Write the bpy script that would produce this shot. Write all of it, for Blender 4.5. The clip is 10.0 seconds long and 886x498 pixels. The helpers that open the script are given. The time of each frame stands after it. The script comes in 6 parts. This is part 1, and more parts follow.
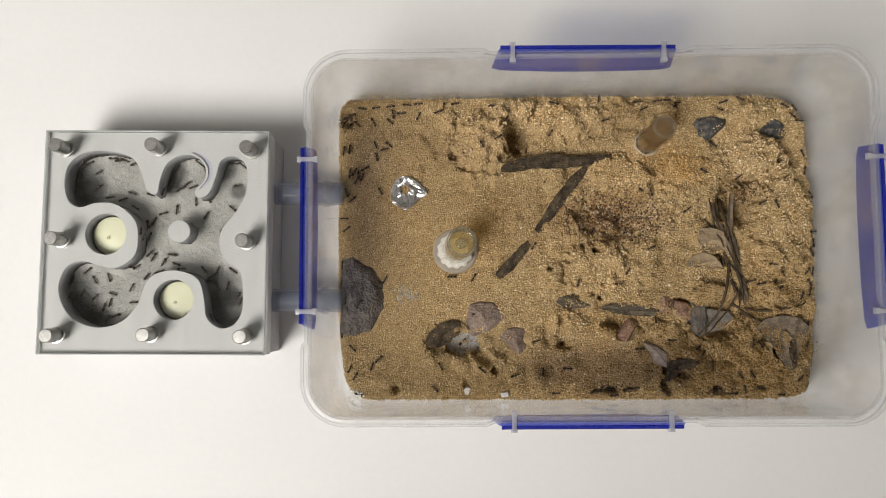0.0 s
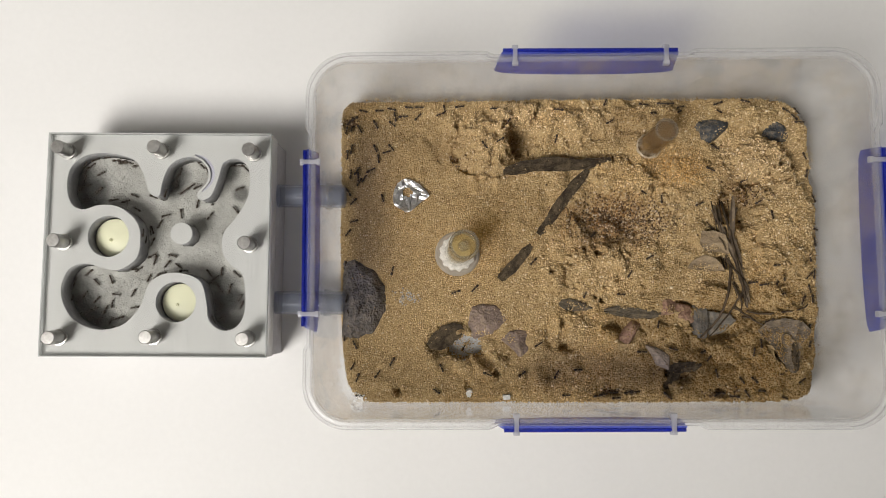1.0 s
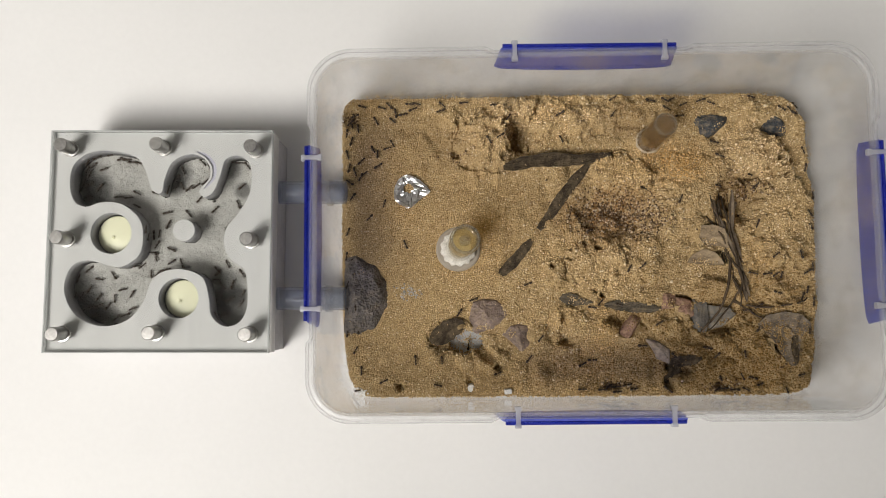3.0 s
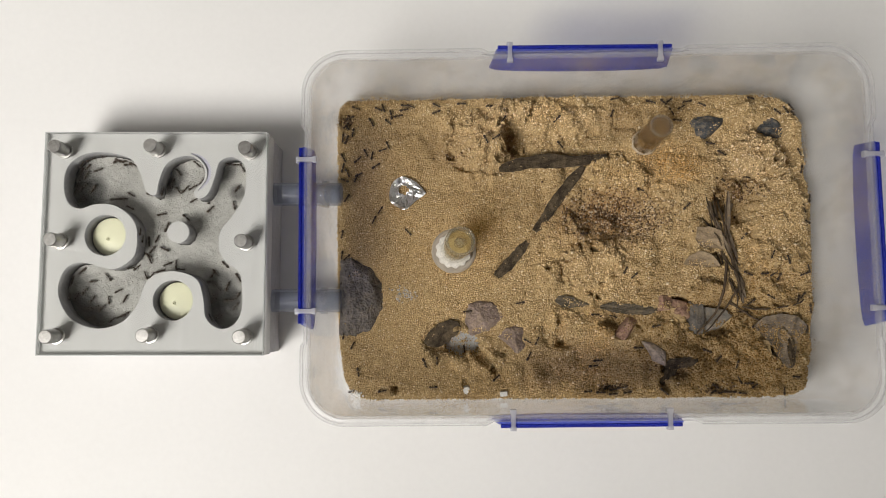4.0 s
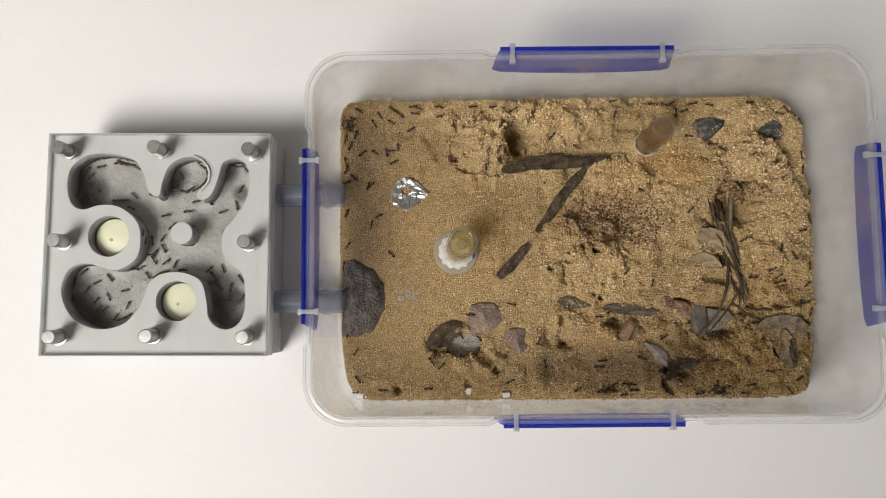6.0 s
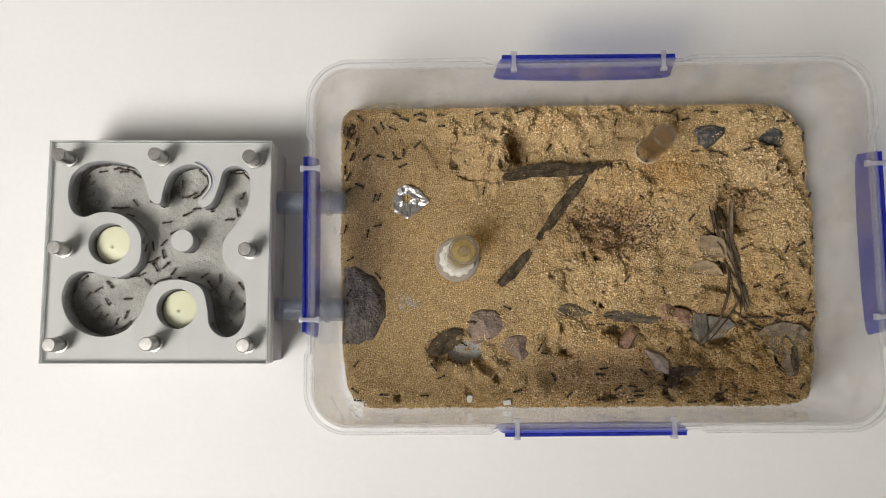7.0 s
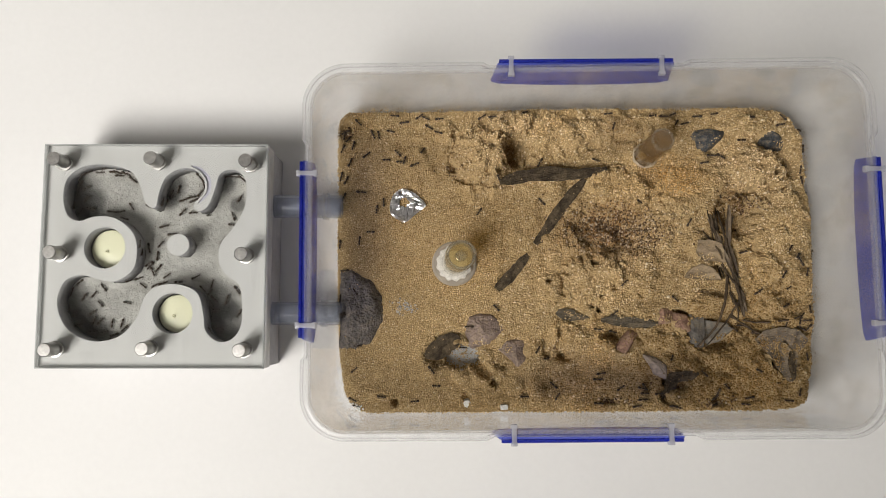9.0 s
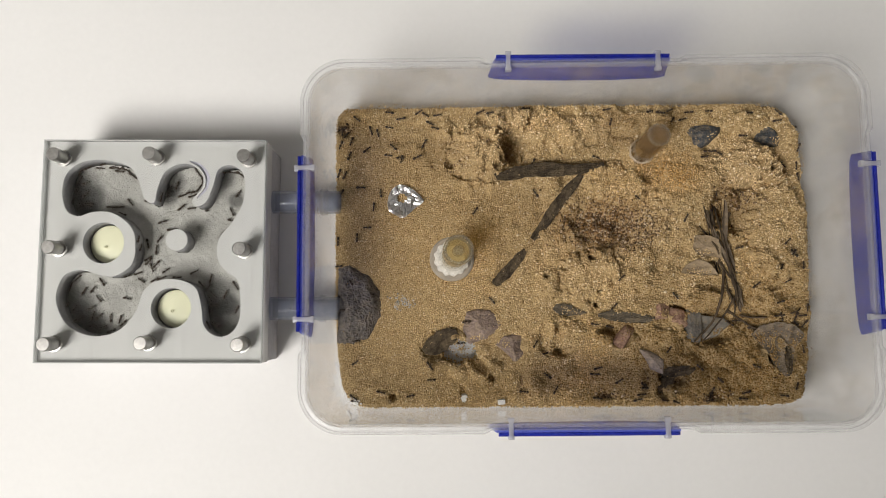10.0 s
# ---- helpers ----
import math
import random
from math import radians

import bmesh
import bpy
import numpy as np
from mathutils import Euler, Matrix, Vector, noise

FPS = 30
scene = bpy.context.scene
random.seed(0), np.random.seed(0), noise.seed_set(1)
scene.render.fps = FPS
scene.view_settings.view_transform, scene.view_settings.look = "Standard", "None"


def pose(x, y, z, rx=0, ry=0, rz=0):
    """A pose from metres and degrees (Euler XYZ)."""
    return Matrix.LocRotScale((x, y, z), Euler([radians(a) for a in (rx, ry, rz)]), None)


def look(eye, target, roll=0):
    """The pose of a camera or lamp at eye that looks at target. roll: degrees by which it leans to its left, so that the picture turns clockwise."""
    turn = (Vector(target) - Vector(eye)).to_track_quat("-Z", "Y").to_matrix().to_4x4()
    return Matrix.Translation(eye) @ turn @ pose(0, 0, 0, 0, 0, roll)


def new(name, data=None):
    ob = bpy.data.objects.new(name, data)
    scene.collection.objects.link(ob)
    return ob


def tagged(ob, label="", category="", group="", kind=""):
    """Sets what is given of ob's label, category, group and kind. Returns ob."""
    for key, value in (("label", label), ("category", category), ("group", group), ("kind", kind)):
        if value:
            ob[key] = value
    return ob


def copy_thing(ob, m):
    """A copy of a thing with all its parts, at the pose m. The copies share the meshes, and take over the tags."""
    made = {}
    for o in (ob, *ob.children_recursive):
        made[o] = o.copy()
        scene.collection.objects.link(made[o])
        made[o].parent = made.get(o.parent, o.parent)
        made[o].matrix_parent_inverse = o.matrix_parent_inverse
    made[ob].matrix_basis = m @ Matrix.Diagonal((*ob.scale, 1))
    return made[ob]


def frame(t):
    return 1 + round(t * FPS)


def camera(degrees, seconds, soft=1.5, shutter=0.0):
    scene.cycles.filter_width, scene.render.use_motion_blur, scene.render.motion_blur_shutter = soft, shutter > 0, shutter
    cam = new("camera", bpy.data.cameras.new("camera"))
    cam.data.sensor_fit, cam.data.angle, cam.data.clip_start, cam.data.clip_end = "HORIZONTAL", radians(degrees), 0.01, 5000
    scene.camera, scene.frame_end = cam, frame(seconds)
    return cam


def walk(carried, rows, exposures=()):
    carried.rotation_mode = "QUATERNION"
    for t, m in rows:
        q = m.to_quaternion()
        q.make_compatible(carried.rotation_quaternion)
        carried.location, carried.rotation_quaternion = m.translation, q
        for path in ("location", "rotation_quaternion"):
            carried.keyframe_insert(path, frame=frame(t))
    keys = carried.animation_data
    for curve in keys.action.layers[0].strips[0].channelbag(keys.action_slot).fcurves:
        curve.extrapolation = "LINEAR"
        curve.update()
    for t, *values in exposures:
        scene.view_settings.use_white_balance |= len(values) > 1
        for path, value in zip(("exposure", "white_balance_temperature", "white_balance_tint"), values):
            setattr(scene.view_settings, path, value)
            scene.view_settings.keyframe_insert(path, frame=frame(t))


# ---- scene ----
# Lengths below are in millimetres unless a name says otherwise; meshes are scaled to metres when linked.
MM = 0.001

# ---- camera ----
cam = camera(60, 10.0, soft=0.9)
PATH = [
    (0, (0.00146, 0.01280, 0.37577), (0.00083, 0.04362, 0.00705), -0.907),
    (0.5, (0.00151, 0.01395, 0.37586), (0.00079, 0.04512, 0.00717), -1.052),
    (1, (0.00063, 0.01345, 0.37599), (-0.00019, 0.04479, 0.00732), -1.170),
    (1.5, (0.00048, 0.01220, 0.37646), (-0.00125, 0.04476, 0.00790), -2.706),
    (2, (0.00038, 0.01047, 0.37701), (-0.00143, 0.04317, 0.00847), -2.994),
    (2.5, (0.00003, 0.00952, 0.37776), (-0.00124, 0.04221, 0.00921), -2.161),
    (4, (0.00186, 0.01092, 0.37663), (0.00151, 0.04349, 0.00807), -0.609),
    (4.5, (0.00284, 0.00898, 0.37635), (0.00279, 0.04249, 0.00787), 0.062),
    (5, (0.00260, 0.00870, 0.37690), (0.00227, 0.04217, 0.00842), -0.449),
    (5.5, (0.00155, 0.00894, 0.37714), (0.00121, 0.04284, 0.00869), -0.579),
    (7, (-0.00046, 0.01144, 0.37718), (-0.00008, 0.04752, 0.00895), 0.654),
    (7.5, (0.00008, 0.01393, 0.37673), (0.00041, 0.04930, 0.00843), 0.535),
    (8, (0.00041, 0.01473, 0.37664), (0.00104, 0.04973, 0.00830), 1.032),
    (8.5, (0.00072, 0.01514, 0.37649), (0.00156, 0.04961, 0.00810), 1.483),
    (9, (0.00053, 0.01569, 0.37630), (0.00129, 0.04954, 0.00785), 1.396),
    (9.5, (0.00140, 0.01454, 0.37682), (0.00184, 0.04819, 0.00836), 0.821),
    (10, (0.00157, 0.01212, 0.37732), (0.00242, 0.04728, 0.00900), 1.482),
]
walk(cam, [(t, look(eye, target, roll)) for t, eye, target, roll in PATH])

# ---- world and light ----
LAMP_POWER = 6.15
LAMP_AT = (-0.82, -0.68, 1.45)
LAMP_AIM = (-0.38, 0.24, 0)
world = bpy.data.worlds.new("world")
scene.world = world
world.use_nodes = True
world.node_tree.nodes["Background"].inputs[0].default_value = (1.0, 0.968, 0.92, 1)
world.node_tree.nodes["Background"].inputs[1].default_value = 0.50
lamp = new("pendant_light", bpy.data.lights.new("pendant_light", "AREA"))
lamp.data.shape, lamp.data.size = "DISK", 0.84
lamp.data.energy, lamp.data.color = LAMP_POWER, (1.0, 0.965, 0.92)
lamp.data.spread = radians(74)
lamp.matrix_world = look(LAMP_AT, LAMP_AIM)
scene.view_settings.exposure = 0.0


# ---- material helpers ----
def shader(name):
    m = bpy.data.materials.new(name)
    m.use_nodes = True
    nodes = m.node_tree.nodes
    return m, nodes, m.node_tree.links, nodes["Principled BSDF"], nodes["Material Output"]


def ramp(nodes, links, source, stops):
    r = nodes.new("ShaderNodeValToRGB")
    while len(r.color_ramp.elements) < len(stops):
        r.color_ramp.elements.new(0.5)
    for e, (p, c) in zip(r.color_ramp.elements, stops):
        e.position, e.color = p, (*c, 1)
    links.new(source, r.inputs[0])
    return r.outputs[0]


def coords(nodes, links, stretch=(1, 1, 1)):
    tc, mp = nodes.new("ShaderNodeTexCoord"), nodes.new("ShaderNodeMapping")
    mp.inputs["Scale"].default_value = stretch
    links.new(tc.outputs["Object"], mp.inputs["Vector"])
    return mp.outputs[0]


def noise_tex(nodes, links, vec, scale, detail=4, rough=0.6):
    n = nodes.new("ShaderNodeTexNoise")
    n.inputs["Scale"].default_value, n.inputs["Detail"].default_value = scale, detail
    n.inputs["Roughness"].default_value = rough
    links.new(vec, n.inputs["Vector"])
    return n.outputs[0]


def mixed(nodes, links, fac, a, b, mode="MIX"):
    x = nodes.new("ShaderNodeMix")
    x.data_type, x.blend_type = "RGBA", mode
    for value, socket in ((fac, x.inputs[0]), (a, x.inputs[6]), (b, x.inputs[7])):
        if isinstance(value, (int, float)):
            socket.default_value = value
        elif isinstance(value, tuple):
            socket.default_value = (*value, 1)
        else:
            links.new(value, socket)
    return x.outputs[2]


def solid(name, dark, light, scale, rough=0.6, bump=0.3, depth=0.0003, stretch=(1, 1, 1), metal=0.0, fine=6.0, spec=0.5, per_object=0.0, tone=0.25, dust=None):
    """A surface with variation at two scales: patches of size 1/scale metres, and a grain that is finer by the factor fine."""
    m, nodes, links, bsdf, _ = shader(name)
    vec = coords(nodes, links, stretch)
    patches, grain = noise_tex(nodes, links, vec, scale), noise_tex(nodes, links, vec, scale * fine, 3)
    base = ramp(nodes, links, patches, [(0.3, dark), (0.7, light)])
    shade = ramp(nodes, links, grain, [(0.25, (1 - tone,) * 3), (0.75, (1 + tone * 0.8,) * 3)])
    colour = mixed(nodes, links, 1.0, base, shade, "MULTIPLY")
    if dust:
        film = noise_tex(nodes, links, coords(nodes, links), scale * 2.2, 6, 0.75)
        colour = mixed(nodes, links, ramp(nodes, links, film, [(0.46, (0, 0, 0)), (0.70, (0.75, 0.75, 0.75))]), colour, dust)
    if per_object:
        info = nodes.new("ShaderNodeObjectInfo")
        own = ramp(nodes, links, info.outputs["Random"], [(0, (1 - per_object,) * 3), (1, (1 + per_object,) * 3)])
        colour = mixed(nodes, links, 1.0, colour, own, "MULTIPLY")
    links.new(colour, bsdf.inputs["Base Color"])
    bsdf.inputs["Roughness"].default_value, bsdf.inputs["Metallic"].default_value = rough, metal
    bsdf.inputs["Specular IOR Level"].default_value = spec
    if bump:
        b = nodes.new("ShaderNodeBump")
        b.inputs["Strength"].default_value, b.inputs["Distance"].default_value = bump, depth
        links.new(grain, b.inputs["Height"])
        links.new(b.outputs[0], bsdf.inputs["Normal"])
    return m


def sheen(nodes, links, straight, grazing, steep=5.0):
    """How much a smooth surface mirrors: little straight on, more at a grazing angle, the same from either side."""
    lw, power, scaled = nodes.new("ShaderNodeLayerWeight"), nodes.new("ShaderNodeMath"), nodes.new("ShaderNodeMath")
    lw.inputs["Blend"].default_value = 0.5
    power.operation, scaled.operation = "POWER", "MULTIPLY_ADD"
    power.inputs[1].default_value = steep
    scaled.inputs[1].default_value, scaled.inputs[2].default_value = grazing, straight
    links.new(lw.outputs["Facing"], power.inputs[0])
    links.new(power.outputs[0], scaled.inputs[0])
    return scaled.outputs[0]


def clear_plastic(name, body, see_through, rough, scale=60, tint=(1, 1, 1), uneven=0.25, graze=0.3, stretch=(1, 1, 1), dust=None, steep=5.0):
    """Milky or coloured plastic: part of the light passes straight through, the rest meets a glossy, scattering body."""
    m, nodes, links, bsdf, out = shader(name)
    vec = coords(nodes, links, stretch)
    n = noise_tex(nodes, links, vec, scale, 5)
    colour = ramp(nodes, links, n, [(0.3, tuple(c * (1 - uneven) for c in body)), (0.7, body)])
    if dust:
        film = noise_tex(nodes, links, vec, scale * 1.3, 6, 0.7)
        colour = mixed(nodes, links, ramp(nodes, links, film, [(0.42, (0, 0, 0)), (0.62, (1, 1, 1))]), colour, dust)
    links.new(colour, bsdf.inputs["Base Color"])
    bsdf.inputs["Roughness"].default_value = rough
    clear, mix = nodes.new("ShaderNodeBsdfTransparent"), nodes.new("ShaderNodeMixShader")
    clear.inputs[0].default_value = (*tint, 1)
    lucent, both = nodes.new("ShaderNodeBsdfTranslucent"), nodes.new("ShaderNodeMixShader")
    links.new(colour, lucent.inputs[0])
    both.inputs[0].default_value = 0.45
    links.new(bsdf.outputs[0], both.inputs[1])
    links.new(lucent.outputs[0], both.inputs[2])
    fac = ramp(nodes, links, n, [(0.3, (1 - see_through * 0.94,) * 3), (0.7, (1 - see_through,) * 3)])
    if dust:
        fac = mixed(nodes, links, 1.0, fac, ramp(nodes, links, film, [(0.46, (0, 0, 0)), (0.66, (0.14, 0.14, 0.14))]), "ADD")
    links.new(fac, mix.inputs[0])
    links.new(clear.outputs[0], mix.inputs[1])
    links.new(both.outputs[0], mix.inputs[2])
    gloss, shine = nodes.new("ShaderNodeBsdfGlossy"), nodes.new("ShaderNodeMixShader")
    gloss.inputs["Roughness"].default_value = rough
    links.new(sheen(nodes, links, 0.03, graze, steep), shine.inputs[0])
    links.new(mix.outputs[0], shine.inputs[1])
    links.new(gloss.outputs[0], shine.inputs[2])
    links.new(shine.outputs[0], out.inputs["Surface"])
    return m


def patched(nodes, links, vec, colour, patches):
    """Tinted patches, stains and painted shade alike: rows of x, y, half widths and a tint, in millimetres, with ragged
    edges.
    """
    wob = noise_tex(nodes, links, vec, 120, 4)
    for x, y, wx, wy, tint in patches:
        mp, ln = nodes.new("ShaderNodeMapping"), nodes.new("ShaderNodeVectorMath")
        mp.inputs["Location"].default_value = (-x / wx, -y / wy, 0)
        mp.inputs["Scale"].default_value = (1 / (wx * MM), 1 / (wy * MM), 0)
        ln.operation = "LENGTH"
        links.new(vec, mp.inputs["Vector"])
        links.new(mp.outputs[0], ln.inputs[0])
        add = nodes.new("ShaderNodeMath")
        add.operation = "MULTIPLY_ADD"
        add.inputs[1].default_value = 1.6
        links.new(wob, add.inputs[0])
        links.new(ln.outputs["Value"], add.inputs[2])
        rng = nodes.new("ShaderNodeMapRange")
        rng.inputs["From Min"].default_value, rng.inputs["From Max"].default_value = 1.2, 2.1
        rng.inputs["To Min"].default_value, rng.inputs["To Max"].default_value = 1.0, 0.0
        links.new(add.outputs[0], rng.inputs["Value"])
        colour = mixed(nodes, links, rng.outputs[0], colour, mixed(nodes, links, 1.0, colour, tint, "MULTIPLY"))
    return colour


def grain_material(name, stops, patch_scale, tints, rough=0.85, patches=()):
    """Loose grains: each has its own shade, and wide patches differ in tint."""
    m, nodes, links, bsdf, _ = shader(name)
    geo = nodes.new("ShaderNodeNewGeometry")
    own = ramp(nodes, links, geo.outputs["Random Per Island"], stops)
    vec = coords(nodes, links)
    patch = ramp(nodes, links, noise_tex(nodes, links, vec, patch_scale, 3), tints)
    colour = mixed(nodes, links, 1.0, own, patch, "MULTIPLY")
    speck = ramp(nodes, links, noise_tex(nodes, links, vec, 2600, 2), [(0.3, (0.8, 0.8, 0.8)), (0.7, (1.12, 1.12, 1.12))])
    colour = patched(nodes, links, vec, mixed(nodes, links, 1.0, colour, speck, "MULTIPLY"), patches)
    links.new(colour, bsdf.inputs["Base Color"])
    bsdf.inputs["Roughness"].default_value = rough
    bsdf.inputs["Specular IOR Level"].default_value = 0.06
    return m


# ---- materials ----
M_TABLE = solid("white laminate", (0.745, 0.74, 0.73), (0.785, 0.78, 0.77), 5, 0.48, 0.02, 0.0001, fine=60, tone=0.015, spec=0.28)
M_WALL = solid("matt wall paint", (0.80, 0.79, 0.77), (0.85, 0.84, 0.82), 3, 0.8, 0.2, 0.0005, fine=60, tone=0.05)
M_FLOOR = solid("grey floor covering", (0.42, 0.40, 0.38), (0.52, 0.50, 0.47), 4, 0.6, 0.2, 0.0005, fine=30)
M_NEST = solid("brushed grey plate", (0.55, 0.545, 0.54), (0.61, 0.605, 0.60), 14, 0.5, 0.12, 0.0001, (9, 0.6, 1), fine=9, tone=0.055)
M_NEST_SIDE = solid("sawn grey side", (0.40, 0.39, 0.41), (0.48, 0.47, 0.49), 60, 0.6, 0.3, 0.0002, fine=8, tone=0.1)
M_PAD = solid("cream damp pad", (0.85, 0.835, 0.60), (0.90, 0.885, 0.66), 25, 0.4, 0.05, 0.0002, tone=0.04)
# the wall grey is darkened to carry the chambers' shade, with damp mottling
M_CHAMBER = solid("shade-dark damp chamber wall", (0.20, 0.20, 0.215), (0.43, 0.425, 0.43), 55, 0.8, 0.7, 0.0006, fine=12, tone=0.35)
M_INSERT = solid("pale violet plastic", (0.42, 0.41, 0.50), (0.52, 0.51, 0.60), 200, 0.4, 0.1, 0.0001, tone=0.1)
M_STEEL = solid("turned steel", (0.34, 0.33, 0.315), (0.54, 0.53, 0.51), 300, 0.38, 0.2, 0.00005, metal=1.0, per_object=0.12)
M_BOX = clear_plastic("milky polypropylene", (0.90, 0.90, 0.91), 0.945, 0.16, 38, uneven=0.3, graze=0.85)
M_WALLBOX = clear_plastic("milky polypropylene with clinging dust", (0.92, 0.89, 0.84), 0.95, 0.05, 34, uneven=0.3, graze=0.6, stretch=(1, 1, 0.6), dust=(0.80, 0.71, 0.56), steep=4.0)
M_RIM = clear_plastic("milky polypropylene rim", (0.88, 0.88, 0.90), 0.83, 0.28, 60, graze=0.25)
M_LUG = clear_plastic("white hinge plastic", (0.84, 0.84, 0.89), 0.45, 0.3, 200)
M_CLIP = clear_plastic("translucent blue plastic", (0.02, 0.045, 0.62), 0.73, 0.25, 80, (0.48, 0.54, 0.96), uneven=0.3)
M_CLIP_DEEP = clear_plastic("deep blue plastic", (0.015, 0.03, 0.48), 0.45, 0.25, 80, (0.3, 0.36, 0.9), uneven=0.3)
M_TUBE = clear_plastic("clear grey vinyl", (0.50, 0.53, 0.62), 0.80, 0.2, 120, (0.90, 0.92, 0.96), graze=0.6)
# sand tints: damp, dry and dirt patches; burrow and plant hollow get painted shade
DAMP_AND_SHADE = [(138, -2, 56, 34, (0.86, 0.83, 0.80)), (-22, 88, 34, 22, (0.95, 0.93, 0.91)), (-8, 2, 34, 16, (1.12, 1.12, 1.12)), (36.5, 96, 8.5, 6.5, (0.7, 0.67, 0.64)), (150, 18, 32, 30, (0.9, 0.88, 0.85)), (138, 64, 10, 16, (0.78, 0.72, 0.66)), (146, -4, 62, 34, (0.72, 0.68, 0.60)), (78, 57, 26, 14, (0.68, 0.58, 0.50)), (88, 104, 14, 9, (0.66, 0.62, 0.58)), (-4, 92, 16, 12, (0.78, 0.76, 0.74)), (112, 84, 14, 11, (1.04, 0.9, 0.7)), (80, 60, 16, 9, (0.72, 0.62, 0.54)),
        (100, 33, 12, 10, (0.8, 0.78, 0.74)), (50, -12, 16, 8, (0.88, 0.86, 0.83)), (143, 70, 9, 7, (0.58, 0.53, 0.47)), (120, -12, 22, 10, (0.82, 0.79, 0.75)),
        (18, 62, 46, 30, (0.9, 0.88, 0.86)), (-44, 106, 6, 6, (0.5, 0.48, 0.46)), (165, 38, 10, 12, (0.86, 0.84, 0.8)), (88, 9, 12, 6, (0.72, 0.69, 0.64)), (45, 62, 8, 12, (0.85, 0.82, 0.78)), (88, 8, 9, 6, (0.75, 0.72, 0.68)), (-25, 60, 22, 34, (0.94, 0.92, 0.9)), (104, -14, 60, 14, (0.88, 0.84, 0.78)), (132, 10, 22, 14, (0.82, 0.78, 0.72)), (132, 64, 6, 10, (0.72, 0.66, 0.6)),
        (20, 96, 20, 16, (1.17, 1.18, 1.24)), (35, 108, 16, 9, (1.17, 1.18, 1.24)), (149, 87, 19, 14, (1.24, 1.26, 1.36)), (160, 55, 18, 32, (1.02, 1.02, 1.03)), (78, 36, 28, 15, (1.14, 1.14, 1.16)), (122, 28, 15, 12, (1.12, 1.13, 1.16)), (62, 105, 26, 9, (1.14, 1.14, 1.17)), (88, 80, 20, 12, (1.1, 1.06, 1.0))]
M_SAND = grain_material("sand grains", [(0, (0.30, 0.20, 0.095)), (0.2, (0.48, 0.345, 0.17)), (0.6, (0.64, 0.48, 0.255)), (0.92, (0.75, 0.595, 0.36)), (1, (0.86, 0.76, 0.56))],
                        22, [(0.3, (0.86, 0.84, 0.82)), (0.55, (1, 0.98, 0.95)), (0.75, (1.08, 0.99, 0.86))], patches=DAMP_AND_SHADE)
M_SANDBED = solid("packed sand", (0.36, 0.25, 0.12), (0.54, 0.385, 0.19), 300, 0.9, 0.9, 0.0008, fine=4)
M_GRIT = grain_material("pale grit", [(0, (0.30, 0.285, 0.26)), (0.35, (0.45, 0.435, 0.40)), (1, (0.58, 0.56, 0.52))], 60,
                        [(0.3, (0.9, 0.9, 0.9)), (0.7, (1.1, 1.08, 1.04))])
M_DARKGRIT = grain_material("dark seed husks", [(0, (0.06, 0.04, 0.027)), (0.4, (0.15, 0.098, 0.06)), (0.72, (0.29, 0.20, 0.125)), (0.8, (0.52, 0.41, 0.27)), (1, (0.68, 0.57, 0.42))], 90,
                            [(0.3, (0.85, 0.85, 0.85)), (0.7, (1.15, 1.1, 1.05))])
M_STONE_DARK = solid("dark grey lava stone", (0.10, 0.09, 0.086), (0.29, 0.262, 0.25), 150, 0.9, 1.0, 0.0026, fine=5, tone=0.5, spec=0.2, dust=(0.30, 0.25, 0.19))
M_STONE_SLATE = solid("blue-black slate", (0.03, 0.035, 0.04), (0.085, 0.09, 0.10), 190, 0.6, 0.8, 0.0009, tone=0.4, spec=0.3, dust=(0.30, 0.23, 0.14))
M_STONE_PINK = solid("mauve grey stone", (0.17, 0.125, 0.105), (0.38, 0.29, 0.245), 190, 0.85, 0.9, 0.001, fine=5, tone=0.4, spec=0.2, dust=(0.33, 0.25, 0.16))
M_STONE_PALE = solid("pale pinkish stone", (0.24, 0.19, 0.155), (0.42, 0.35, 0.30), 190, 0.85, 0.9, 0.001, fine=5, tone=0.35, spec=0.2, dust=(0.42, 0.33, 0.23))
M_STONE_RED = solid("rusty pink stone", (0.20, 0.105, 0.075), (0.40, 0.25, 0.185), 200, 0.8, 0.9, 0.001, fine=5, tone=0.4, spec=0.2, dust=(0.44, 0.32, 0.18))
M_STONE_SLATE_GREY = solid("dark grey stone", (0.09, 0.082, 0.074), (0.20, 0.185, 0.165), 150, 0.8, 0.6, 0.0007, fine=5, tone=0.35, spec=0.2, dust=(0.22, 0.175, 0.115))
M_STONE_GREY = solid("pale grey stone", (0.17, 0.155, 0.135), (0.31, 0.29, 0.255), 150, 0.8, 0.6, 0.0007, fine=5, tone=0.3, spec=0.25, dust=(0.36, 0.28, 0.18))
M_BARK = solid("grey-brown bark", (0.036, 0.026, 0.017), (0.10, 0.076, 0.051), 130, 0.85, 1.0, 0.0010, (1, 6, 1), fine=5, tone=0.5, spec=0.15, dust=(0.22, 0.165, 0.10))
M_BARK_PALE = solid("weathered grey bark", (0.065, 0.054, 0.039), (0.155, 0.132, 0.10), 130, 0.8, 0.9, 0.0008, (1, 6, 1), fine=5, tone=0.4, spec=0.15, dust=(0.24, 0.18, 0.11))
M_LEAF = solid("dry tan leaf", (0.20, 0.145, 0.09), (0.37, 0.28, 0.185), 140, 0.75, 0.6, 0.0006, (1, 4, 1), tone=0.35, spec=0.2, dust=(0.45, 0.34, 0.2))
